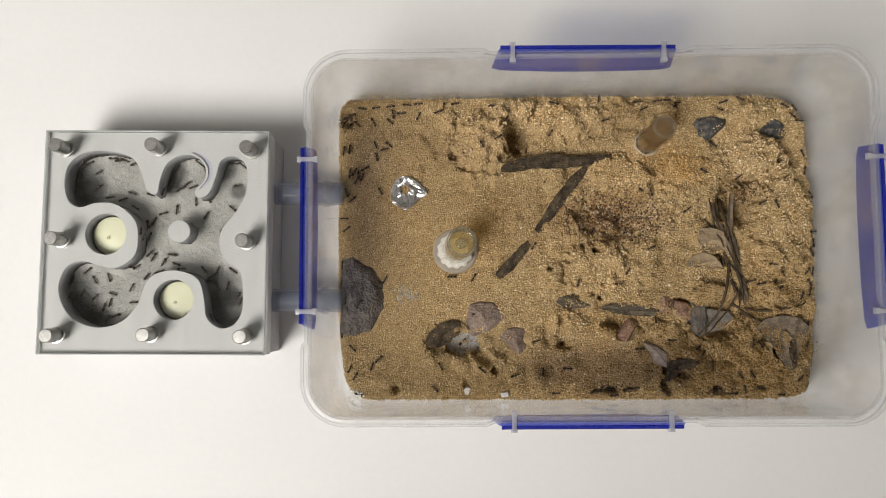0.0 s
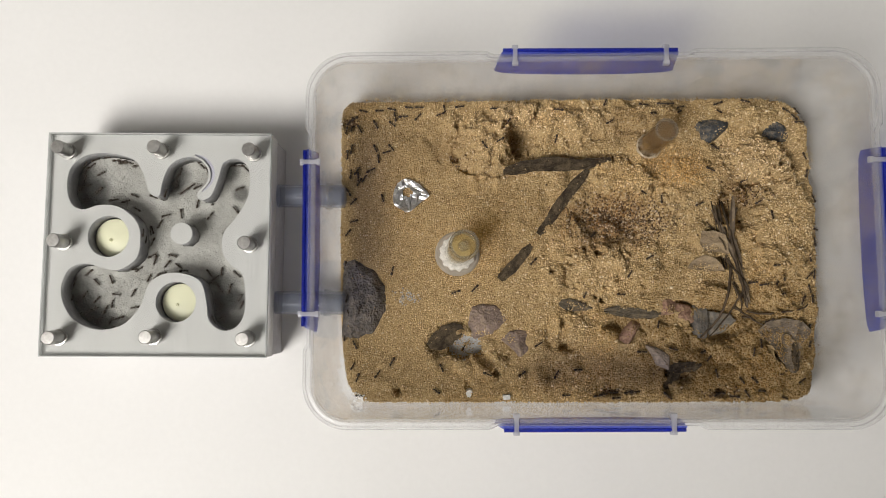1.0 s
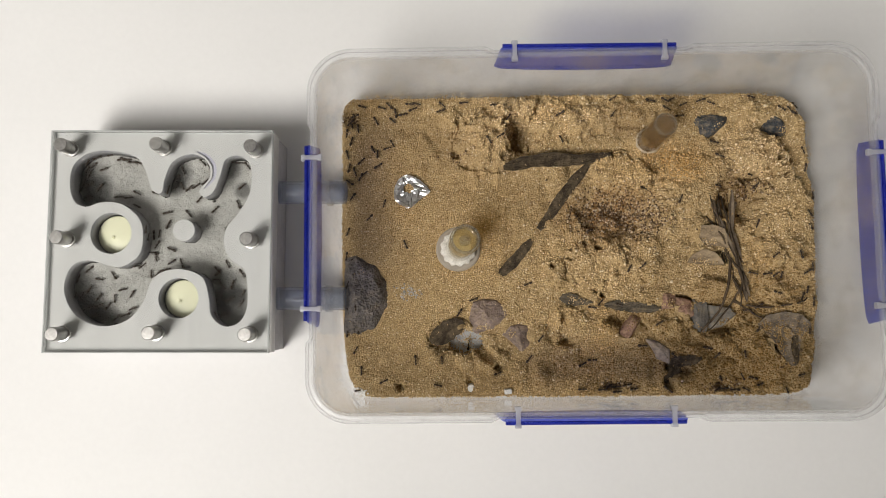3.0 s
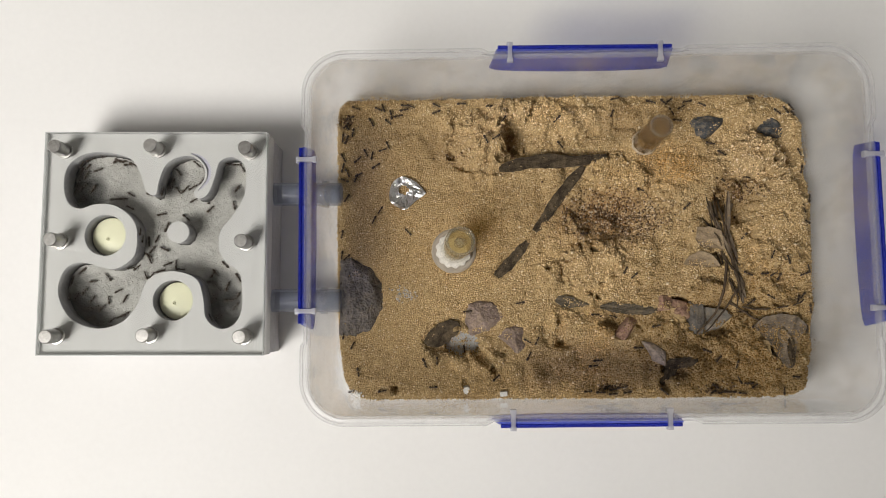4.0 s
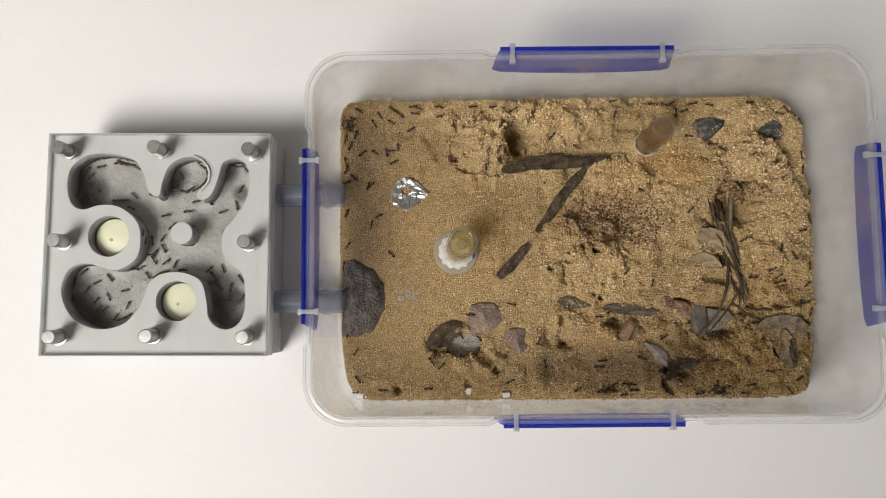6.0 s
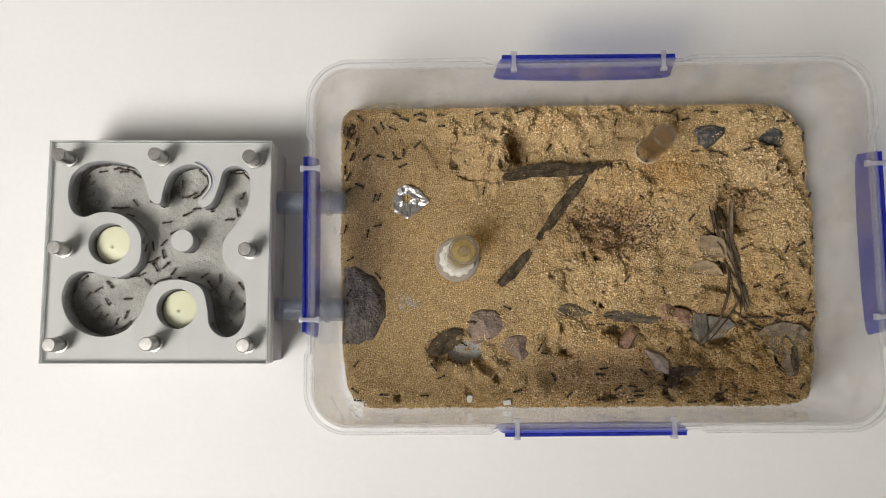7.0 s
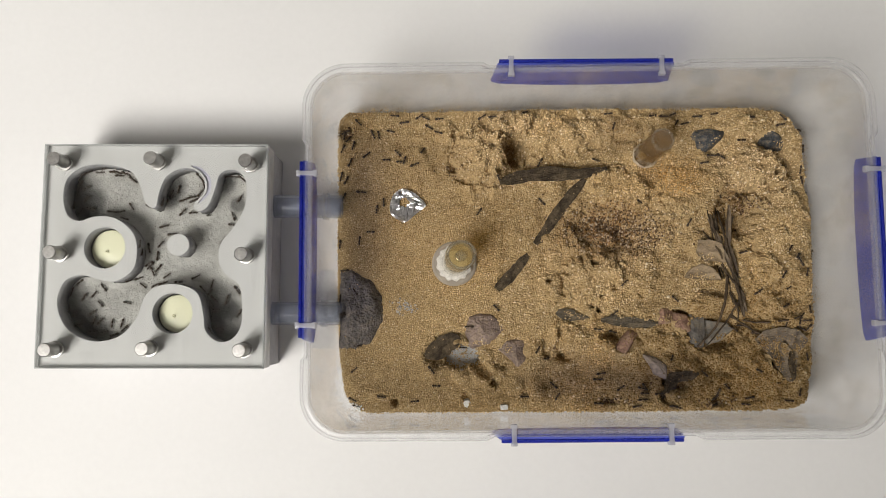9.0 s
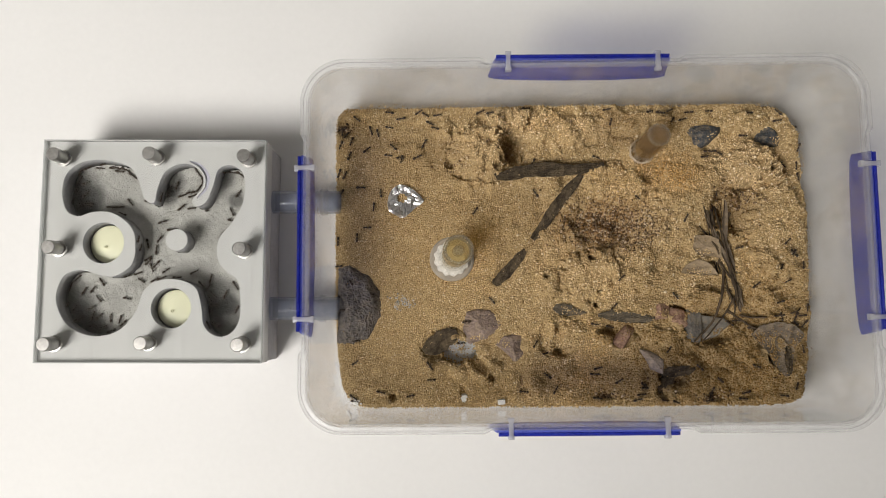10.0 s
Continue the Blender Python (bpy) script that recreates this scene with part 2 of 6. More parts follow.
M_LEAF_BROWN = solid("dry brown leaf", (0.08, 0.06, 0.042), (0.22, 0.165, 0.115), 140, 0.75, 0.8, 0.0007, (1, 4, 1), tone=0.4, spec=0.25, dust=(0.26, 0.20, 0.13))
M_LEAF_GREY = solid("weathered grey-tan leaf", (0.085, 0.068, 0.052), (0.225, 0.182, 0.138), 120, 0.75, 0.8, 0.0007, (1, 3, 1), tone=0.4, spec=0.2, dust=(0.38, 0.29, 0.19))
M_TWIG = solid("dry brown stalk", (0.032, 0.023, 0.015), (0.12, 0.085, 0.054), 200, 0.8, 0.6, 0.0004, (1, 1, 4), spec=0.15, tone=0.4)
M_FOIL = solid("crumpled foil", (0.90, 0.90, 0.91), (0.97, 0.97, 0.97), 200, 0.3, 0.25, 0.0003, metal=1.0)
M_ANT = solid("black ant", (0.026, 0.017, 0.011), (0.062, 0.041, 0.028), 900, 0.45, 0.1, 0.00005, spec=0.3)
M_LIMB = solid("dark brown ant limb", (0.05, 0.034, 0.023), (0.09, 0.062, 0.042), 900, 0.5, 0)
M_PELLET = solid("white plastic pellet", (0.74, 0.73, 0.69), (0.84, 0.83, 0.80), 300, 0.5, 0.2, 0.0002)
M_VIAL = clear_plastic("clear vial", (0.80, 0.78, 0.72), 0.94, 0.06, 150, (0.97, 0.96, 0.92), graze=0.7)
M_HONEY = clear_plastic("amber syrup", (0.42, 0.27, 0.09), 0.5, 0.1, 150, (0.92, 0.74, 0.40))
M_WATER = clear_plastic("pale yellow sugar water", (0.86, 0.68, 0.36), 0.72, 0.06, 150, (0.98, 0.89, 0.64))
M_CRUST = solid("sandy crust", (0.36, 0.27, 0.17), (0.62, 0.52, 0.38), 400, 0.8, 0.5, 0.0005)
M_WOOL = solid("white plastic collar", (0.52, 0.49, 0.43), (0.70, 0.67, 0.60), 200, 0.5, 0.3, 0.0004)
M_DISH = clear_plastic("frosted white dish", (0.82, 0.77, 0.68), 0.5, 0.35, 120)


def lid_material():
    m, nodes, links, bsdf, out = shader("clear acrylic sheet")
    clear, gloss = nodes.new("ShaderNodeBsdfTransparent"), nodes.new("ShaderNodeBsdfGlossy")
    clear.inputs[0].default_value = (0.985, 0.99, 0.985, 1)
    gloss.inputs["Roughness"].default_value = 0.04
    mix = nodes.new("ShaderNodeMixShader")
    links.new(sheen(nodes, links, 0.035, 0.4), mix.inputs[0])
    links.new(clear.outputs[0], mix.inputs[1])
    links.new(gloss.outputs[0], mix.inputs[2])
    links.new(mix.outputs[0], out.inputs["Surface"])
    return m


M_LID = lid_material()


# dark floor patches, damp stains with chamber shade painted in: x, y, radius
FLOOR_DAMP_SHADE = ((-169.4, 70.1, 16.2), (-162.8, 68.7, 9.4), (-173.8, 78.1, 10.4), (-169.8, 19.9, 15.1), (-166.7, 10.8, 13.1), (-157.6, 9.5, 8.9), (-124.7, 76.9, 7.8), (-126.4, 71.5, 6.3), (-101.7, 79.6, 7.3), (-94.5, 68.9, 4.7), (-102.0, 23.9, 11.0), (-99.1, 13.5, 12.0), (-105.6, 13.5, 9.9), (-95.9, 20.0, 5.7))


def plaster_material():
    """The chambers' floor: pale gritty plaster with round patches of damp and painted-in shade."""
    m, nodes, links, bsdf, _ = shader("pale grey plaster with grit")
    vec = coords(nodes, links)
    coarse, fine = noise_tex(nodes, links, vec, 160), noise_tex(nodes, links, vec, 1100, 3)
    colour = ramp(nodes, links, coarse, [(0.3, (0.35, 0.34, 0.32)), (0.7, (0.50, 0.49, 0.465))])
    colour = mixed(nodes, links, 1.0, colour, ramp(nodes, links, fine, [(0.3, (0.86, 0.86, 0.86)), (0.7, (1.1, 1.1, 1.1))]), "MULTIPLY")
    for x, y, r in FLOOR_DAMP_SHADE:
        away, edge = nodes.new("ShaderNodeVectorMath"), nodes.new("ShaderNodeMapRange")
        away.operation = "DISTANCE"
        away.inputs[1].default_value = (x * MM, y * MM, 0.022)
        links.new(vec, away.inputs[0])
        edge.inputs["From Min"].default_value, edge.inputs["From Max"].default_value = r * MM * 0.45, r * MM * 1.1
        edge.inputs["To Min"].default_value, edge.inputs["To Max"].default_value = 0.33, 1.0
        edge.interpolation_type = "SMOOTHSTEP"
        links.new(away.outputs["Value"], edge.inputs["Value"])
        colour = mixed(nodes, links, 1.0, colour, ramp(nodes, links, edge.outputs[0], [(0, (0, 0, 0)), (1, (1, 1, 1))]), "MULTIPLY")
    links.new(colour, bsdf.inputs["Base Color"])
    bsdf.inputs["Roughness"].default_value = 0.85
    b = nodes.new("ShaderNodeBump")
    b.inputs["Strength"].default_value, b.inputs["Distance"].default_value = 0.7, 0.0006
    links.new(fine, b.inputs["Height"])
    links.new(b.outputs[0], bsdf.inputs["Normal"])
    return m


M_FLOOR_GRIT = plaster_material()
M_LID_EDGE = clear_plastic("sawn acrylic edge", (0.78, 0.80, 0.79), 0.35, 0.35, 90)


def glow(name, colour, strength):
    m, nodes, links, bsdf, out = shader(name)
    e = nodes.new("ShaderNodeEmission")
    e.inputs[0].default_value, e.inputs[1].default_value = (*colour, 1), strength
    links.new(e.outputs[0], out.inputs["Surface"])
    return m


# ---- mesh helpers ----
def mesh_of(name, bm, material, smooth=True):
    bmesh.ops.scale(bm, vec=(MM, MM, MM), verts=bm.verts)
    bmesh.ops.recalc_face_normals(bm, faces=bm.faces)
    me = bpy.data.meshes.new(name)
    bm.to_mesh(me)
    bm.free()
    me.materials.append(material)
    if smooth:
        me.polygons.foreach_set("use_smooth", [True] * len(me.polygons))
        me.set_sharp_from_angle(angle=radians(40))
    return me


def part(name, bm, material, parent=None, label="", m=None, smooth=True):
    ob = new(name, mesh_of(name, bm, material, smooth))
    if parent:
        ob.parent = parent
    if m:
        ob.matrix_basis = m
    return tagged(ob, label)


def at(x, y, z, rx=0, ry=0, rz=0):
    return pose(x * MM, y * MM, z * MM, rx, ry, rz)


def thing(name, m, label, category, group="", kind=""):
    ob = new(name)
    ob.empty_display_size = 0.01
    ob.matrix_basis = m
    return tagged(ob, label, category, group, kind)


def lathe(profile, sides=40, wobble=None):
    """A turned body round z; profile: (radius, height) from its lower end to its upper end. wobble(angle, radius, height) gives a new radius."""
    bm = bmesh.new()
    rings = []
    for r, z in profile:
        if r <= 0:
            rings.append([bm.verts.new((0, 0, z))])
        else:
            ring = []
            for i in range(sides):
                a = 2 * math.pi * i / sides
                rr = wobble(a, r, z) if wobble else r
                ring.append(bm.verts.new((rr * math.cos(a), rr * math.sin(a), z)))
            rings.append(ring)
    for a, b in zip(rings, rings[1:]):
        for i in range(sides):
            j = (i + 1) % sides
            quad = [a[i % len(a)], a[j % len(a)], b[j % len(b)], b[i % len(b)]]
            quad = [v for k, v in enumerate(quad) if v not in quad[:k]]
            if len(quad) > 2:
                bm.faces.new(quad)
    return bm


def loft(contours, close=False, cap=(False, False)):
    """Rings of equal length, as lists of (x, y, z), skinned one to the next."""
    bm = bmesh.new()
    rings = [[bm.verts.new(p) for p in c] for c in contours]
    pairs = list(zip(rings, rings[1:])) + ([(rings[-1], rings[0])] if close else [])
    n = len(rings[0])
    for a, b in pairs:
        for i in range(n):
            bm.faces.new((a[i], a[(i + 1) % n], b[(i + 1) % n], b[i]))
    if cap[0]:
        bm.faces.new(rings[0][::-1])
    if cap[1]:
        bm.faces.new(rings[-1])
    return bm


def box_bm(x0, x1, y0, y1, z0, z1, bevel=0.0):
    bm = bmesh.new()
    bmesh.ops.create_cube(bm, size=1)
    for v in bm.verts:
        v.co = (x0 if v.co.x < 0 else x1, y0 if v.co.y < 0 else y1, z0 if v.co.z < 0 else z1)
    if bevel:
        bmesh.ops.bevel(bm, geom=bm.edges[:], offset=bevel, segments=2, affect="EDGES", profile=0.7)
    return bm


def tube_bm(points, radii, sides=8):
    """A bent, tapering rod through the points."""
    pts = [Vector(p) for p in points]
    contours = []
    for i, p in enumerate(pts):
        d = (pts[min(i + 1, len(pts) - 1)] - pts[max(i - 1, 0)]).normalized()
        u = d.cross(Vector((0.13, 0.21, 1))).normalized()
        w = d.cross(u)
        r = radii[i]
        contours.append([tuple(p + r * (math.cos(a) * u + math.sin(a) * w)) for a in (2 * math.pi * k / sides for k in range(sides))])
    return loft(contours, cap=(True, True))


def smooth_line(points, steps=6, closed=False):
    """A Catmull-Rom line through a few points."""
    pts = [Vector(p).to_3d() for p in points]
    n, out = len(pts), []
    for i in range(n if closed else n - 1):
        a, b, c, d = (pts[k % n] if closed else pts[min(max(k, 0), n - 1)] for k in (i - 1, i, i + 1, i + 2))
        for s in range(steps):
            t = s / steps
            out.append(0.5 * (2 * b + (c - a) * t + (2 * a - 5 * b + 4 * c - d) * t * t + (3 * b - a - 3 * c + d) * t ** 3))
    if not closed:
        out.append(pts[-1])
    return out


def sheet_with_holes(outlines, z0, z1, bevel=0.0):
    """A plate between two heights, pierced by the inner outlines."""
    cu = bpy.data.curves.new("outline", "CURVE")
    cu.dimensions, cu.fill_mode, cu.extrude = "2D", "BOTH", (z1 - z0) / 2
    for line in outlines:
        sp = cu.splines.new("POLY")
        sp.points.add(len(line) - 1)
        for q, p in zip(sp.points, line):
            q.co = (p[0], p[1], 0, 1)
        sp.use_cyclic_u = True
    ob = new("outline", cu)
    bpy.context.view_layer.update()
    me = bpy.data.meshes.new_from_object(ob.evaluated_get(bpy.context.evaluated_depsgraph_get()))
    bm = bmesh.new()
    bm.from_mesh(me)
    bpy.data.objects.remove(ob)
    bpy.data.curves.remove(cu)
    bpy.data.meshes.remove(me)
    bmesh.ops.remove_doubles(bm, verts=bm.verts, dist=0.001)
    bmesh.ops.translate(bm, vec=(0, 0, (z0 + z1) / 2), verts=bm.verts)
    return bm


def circle(x, y, r, n=48):
    return [(x + r * math.cos(2 * math.pi * i / n), y + r * math.sin(2 * math.pi * i / n)) for i in range(n)]


def rounded(hx, hy, r, z, n=12, grow=None):
    """A rounded rectangle about the origin, run counter-clockwise. grow(x, y) moves the outline outwards."""
    out = []
    corners = ((hx - r, hy - r, 0), (r - hx, hy - r, 90), (r - hx, r - hy, 180), (hx - r, r - hy, 270))
    for k, (cx, cy, a0) in enumerate(corners):
        for i in range(n + 1):
            a = radians(a0 + 90 * i / n)
            out.append((cx + r * math.cos(a), cy + r * math.sin(a), math.cos(a), math.sin(a)))
        nx, ny, na = corners[(k + 1) % 4]
        a = radians(na)
        end = (nx + r * math.cos(a), ny + r * math.sin(a))
        x0, y0 = out[-1][:2]
        for i in range(1, 60):
            f = i / 60
            out.append((x0 + (end[0] - x0) * f, y0 + (end[1] - y0) * f, math.cos(a), math.sin(a)))
    res = []
    for x, y, ux, uy in out:
        g = grow(x, y) if grow else 0
        res.append((x + ux * g, y + uy * g, z))
    return res


def wiggle(p, scale, seed=0.0):
    return noise.noise(Vector(p) * scale + Vector((seed, seed * 1.7, seed * 0.6)))


# ---- room and table ----
def room():
    x0, x1, y0, y1, z0, z1 = -1500, 1700, -1700, 1500, -750, 1760
    tagged(part("floor", box_bm(x0 - 100, x1 + 100, y0 - 100, y1 + 100, z0 - 60, z0), M_FLOOR), "grey floor of the room", "floor", kind="structure")
    tagged(part("ceiling", box_bm(x0 - 100, x1 + 100, y0 - 100, y1 + 100, z1, z1 + 60), M_WALL), "light painted ceiling", "ceiling", kind="structure")
    for name, dims in (("wall_north", (x0 - 100, x1 + 100, y1, y1 + 100)), ("wall_south", (x0 - 100, x1 + 100, y0 - 100, y0)),
                       ("wall_east", (x1, x1 + 100, y0, y1)), ("wall_west", (x0 - 100, x0, y0, y1))):
        tagged(part(name, box_bm(*dims, z0, z1), M_WALL), "plain light painted wall", "wall", kind="structure")
    table = thing("table", at(0, 40, 0), "white laminate table with a smooth bright top", "table")
    part("tabletop", box_bm(-800, 800, -450, 450, -26, 0, 2), M_TABLE, table)
    for sx in (-1, 1):
        for sy in (-1, 1):
            part("leg", box_bm(sx * 740 - 25, sx * 740 + 25, sy * 390 - 25, sy * 390 + 25, -750, -26, 3), M_TABLE, table)
    x, y, z = (c / MM for c in LAMP_AT)
    light = thing("pendant_lamp", look(LAMP_AT, LAMP_AIM), "round pendant lamp hanging from the ceiling", "lamp")
    part("shade", lathe([(428, -4), (434, -4), (434, 40), (80, 95), (12, 110), (0, 110), (0, 102), (74, 88), (428, 36), (428, -4)], 48), M_STEEL, light, "grey metal shade")
    part("diffuser", lathe([(0, 3), (425, 3), (425, 9), (0, 9)], 48), glow("lamp diffuser", (1, 0.96, 0.9), 4.0), light, "glowing white diffuser")
    part("bracket", tube_bm([(0, 0, 108), (0, 0, 384)], [9, 9], 10), M_STEEL, light, "grey metal bracket")


room()


# ---- the nest block ----
NEST_X, NEST_Y = -178.0, -6.0
NEST_TOP, LID_TOP, CHAMBER_FLOOR = 33.0, 36.0, 22.0
BACK_LEFT_CHAMBER = [(-167.9, 62.0), (-170.3, 69.7), (-168.9, 78.8), (-161.7, 84.5), (-151.5, 85.3), (-140.6, 82.5), (-135.8, 75.8), (-133.4, 68.6), (-130.6, 65.8), (-128.2, 66.6)]
BACK_CHAMBER = [(-127.2, 72.5), (-123.9, 80.3), (-116.9, 83.7), (-110.9, 82.7), (-107.0, 78.3), (-107.0, 72.6), (-111.0, 67.6), (-110.6, 65.0), (-108.2, 64.2)]
BACK_RIGHT_CHAMBER = [(-104.8, 66.7), (-102.0, 74.1), (-99.9, 81.1), (-94.6, 83.2), (-89.4, 80.4), (-87.7, 75.2), (-88.5, 65.2), (-93.8, 55.9)]
FRONT_RIGHT_CHAMBER = [(-98.7, 49.5), (-99.2, 41.3), (-95.8, 35.3), (-90.1, 31.0), (-88.4, 23.7), (-88.6, 13.1), (-92.5, 6.9), (-99.0, 5.8), (-104.4, 10.5),
                       (-105.7, 18.6), (-108.7, 27.4), (-117.4, 31.1), (-126.5, 30.1), (-131.9, 25.5)]
FRONT_LEFT_CHAMBER = [(-135.3, 15.9), (-142.8, 7.9), (-154.5, 5.8), (-165.6, 11.0), (-170.9, 22.0), (-168.1, 32.2), (-160.9, 35.2), (-151.9, 33.0), (-145.1, 32.5),
                      (-137.9, 37.4), (-136.2, 45.0), (-138.0, 53.9), (-146.4, 60.8), (-155.6, 61.6), (-162.4, 59.6)]
CHAMBERS = [tuple(p[:2]) for p in smooth_line(BACK_LEFT_CHAMBER + BACK_CHAMBER + BACK_RIGHT_CHAMBER + FRONT_RIGHT_CHAMBER + FRONT_LEFT_CHAMBER, 5, True)]
WELLS = ((-150.7, 47.5, 9.3), (-119.3, 18.2, 9.0))
ISLAND = (-117.8, 48.9, 4.9)


def inside(x, y, line):
    hit = False
    for (ax, ay), (bx, by) in zip(line, line[1:] + line[:1]):
        if (ay > y) != (by > y) and x < (bx - ax) * (y - ay) / (by - ay) + ax:
            hit = not hit
    return hit


def in_chambers(x, y, margin=0.0):
    if math.hypot(x - ISLAND[0], y - ISLAND[1]) < ISLAND[2] + margin:
        return False
    if not inside(x, y, CHAMBERS):
        return False
    return not margin or all(inside(x + margin * math.cos(a), y + margin * math.sin(a), CHAMBERS) for a in (0, 0.8, 1.6, 2.4, 3.1, 3.9, 4.7, 5.5))


def screw_parts(parent, x, y, k):
    m = at(x, y, LID_TOP, 0, 0, 37 * k)
    knurl = lambda a, r, z: r + (0.04 * math.cos(30 * a) if 3 < z < 9.5 and r > 3.0 else 0)
    head = part("thumb_screw", lathe([(0, 1.2), (2.5, 1.2), (2.95, 1.5), (3.05, 3.4), (3.05, 9.4), (2.95, 10.1), (2.65, 10.4), (0, 10.45)], 60, knurl), M_STEEL, parent, "steel thumb screw", m)
    part("washer", lathe([(0, 0.05), (3.6, 0.05), (3.7, 0.5), (3.6, 1.0), (2.8, 1.15), (0, 1.15)], 40), M_STEEL, head, "steel washer")


def nest():
    n = thing("ant_nest", at(0, 0, 0), "square grey ant nest block with carved chambers under clear acrylic", "ant nest")
    x0, y0 = NEST_X, NEST_Y
    square = [(x0, y0), (x0 + 100, y0), (x0 + 100, y0 + 100), (x0, y0 + 100)]
    holes = [CHAMBERS, circle(*ISLAND)] + [circle(*w) for w in WELLS]
    groove = smooth_line([(-113.0, 84.9, 0), (-108.4, 82.9, 0), (-104.9, 78.3, 0), (-105.2, 72.6, 0), (-109.2, 67.9, 0)], 6)
    left, right = [], []
    for i, p in enumerate(groove):
        d = (groove[min(i + 1, len(groove) - 1)] - groove[max(i - 1, 0)]).normalized()
        w = 0.5 + 1.5 * math.sin(math.pi * i / (len(groove) - 1))
        left.append((p.x - d.y * w * 0.5, p.y + d.x * w * 0.5))
        right.append((p.x + d.y * w * 0.5, p.y - d.x * w * 0.5))
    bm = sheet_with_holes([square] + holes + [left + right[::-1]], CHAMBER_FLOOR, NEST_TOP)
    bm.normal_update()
    # inner side faces take the wall colour with shade painted in
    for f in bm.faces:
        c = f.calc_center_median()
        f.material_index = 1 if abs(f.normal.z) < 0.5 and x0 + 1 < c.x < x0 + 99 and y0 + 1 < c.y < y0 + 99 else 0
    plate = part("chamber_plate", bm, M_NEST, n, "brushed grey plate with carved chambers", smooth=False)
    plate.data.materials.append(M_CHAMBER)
    part("groove_insert", loft([[(p[0], p[1], NEST_TOP - 2.2) for p in left + right[::-1]], [(p[0], p[1], NEST_TOP - 0.9) for p in left + right[::-1]]], cap=(True, True)), M_INSERT, n, "pale violet plastic strip in a curved groove")
    part("base", box_bm(x0 + 0.4, x0 + 99.6, y0 + 0.4, y0 + 99.6, 0, CHAMBER_FLOOR - 0.6, 0.4), M_NEST_SIDE, n, "plain grey base block")
    bm = bmesh.new()
    bmesh.ops.create_grid(bm, x_segments=190, y_segments=190, size=49)
    for v in bm.verts:
        px, py = v.co.x + x0 + 50, v.co.y + y0 + 50
        rise = 0.0
        if in_chambers(px, py):
            for k in range(8):
                if not in_chambers(px, py, 0.5 * (k + 1)):
                    rise += 0.32 * (1 - k / 9)
        v.co += Vector((x0 + 50, y0 + 50, rise + CHAMBER_FLOOR - 0.35 + 0.25 * wiggle(v.co, 0.5) + 0.12 * wiggle(v.co, 1.6, 4)))
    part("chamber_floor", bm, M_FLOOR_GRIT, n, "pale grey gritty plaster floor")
    lid = part("lid", sheet_with_holes([square], NEST_TOP + 0.15, LID_TOP), M_LID, n, "clear acrylic lid", smooth=False)
    part("lid_edge", sheet_with_holes([[(x0 - 0.15, y0 - 0.15), (x0 + 100.15, y0 - 0.15), (x0 + 100.15, y0 + 100.15), (x0 - 0.15, y0 + 100.15)],
                                       [(x0 + 0.25, y0 + 0.25), (x0 + 99.75, y0 + 0.25), (x0 + 99.75, y0 + 99.75), (x0 + 0.25, y0 + 99.75)]],
                                      NEST_TOP + 0.12, LID_TOP + 0.03), M_LID_EDGE, lid, "sawn bright acrylic edge", smooth=False)
    for k, (x, y) in enumerate(((-168.8, 85.4), (-126.8, 85.8), (-85.3, 84.8), (-168.8, 44.4), (-86.1, 43.8), (-168.9, 2.4), (-127.4, 2.9), (-85.9, 2.3))):
        screw_parts(n, x, y, k)
    for x, y, r in WELLS:
        pad = part("pad", lathe([(0, CHAMBER_FLOOR - 0.2), (r - 0.15, CHAMBER_FLOOR - 0.2), (r - 0.15, 24.6), (r - 0.7, 26.2), (r - 2.4, 27.0), (0, 27.4)]), M_PAD, n, "damp cream pad in a round well", at(x, y, 0))
        part("nozzle", lathe([(0.35, 27.2), (0.75, 27.2), (0.8, 27.9), (0.6, 28.1), (0.35, 28.0), (0.35, 27.2)], 16), M_PAD, pad, m=at(-1.2, -1.2, 0))


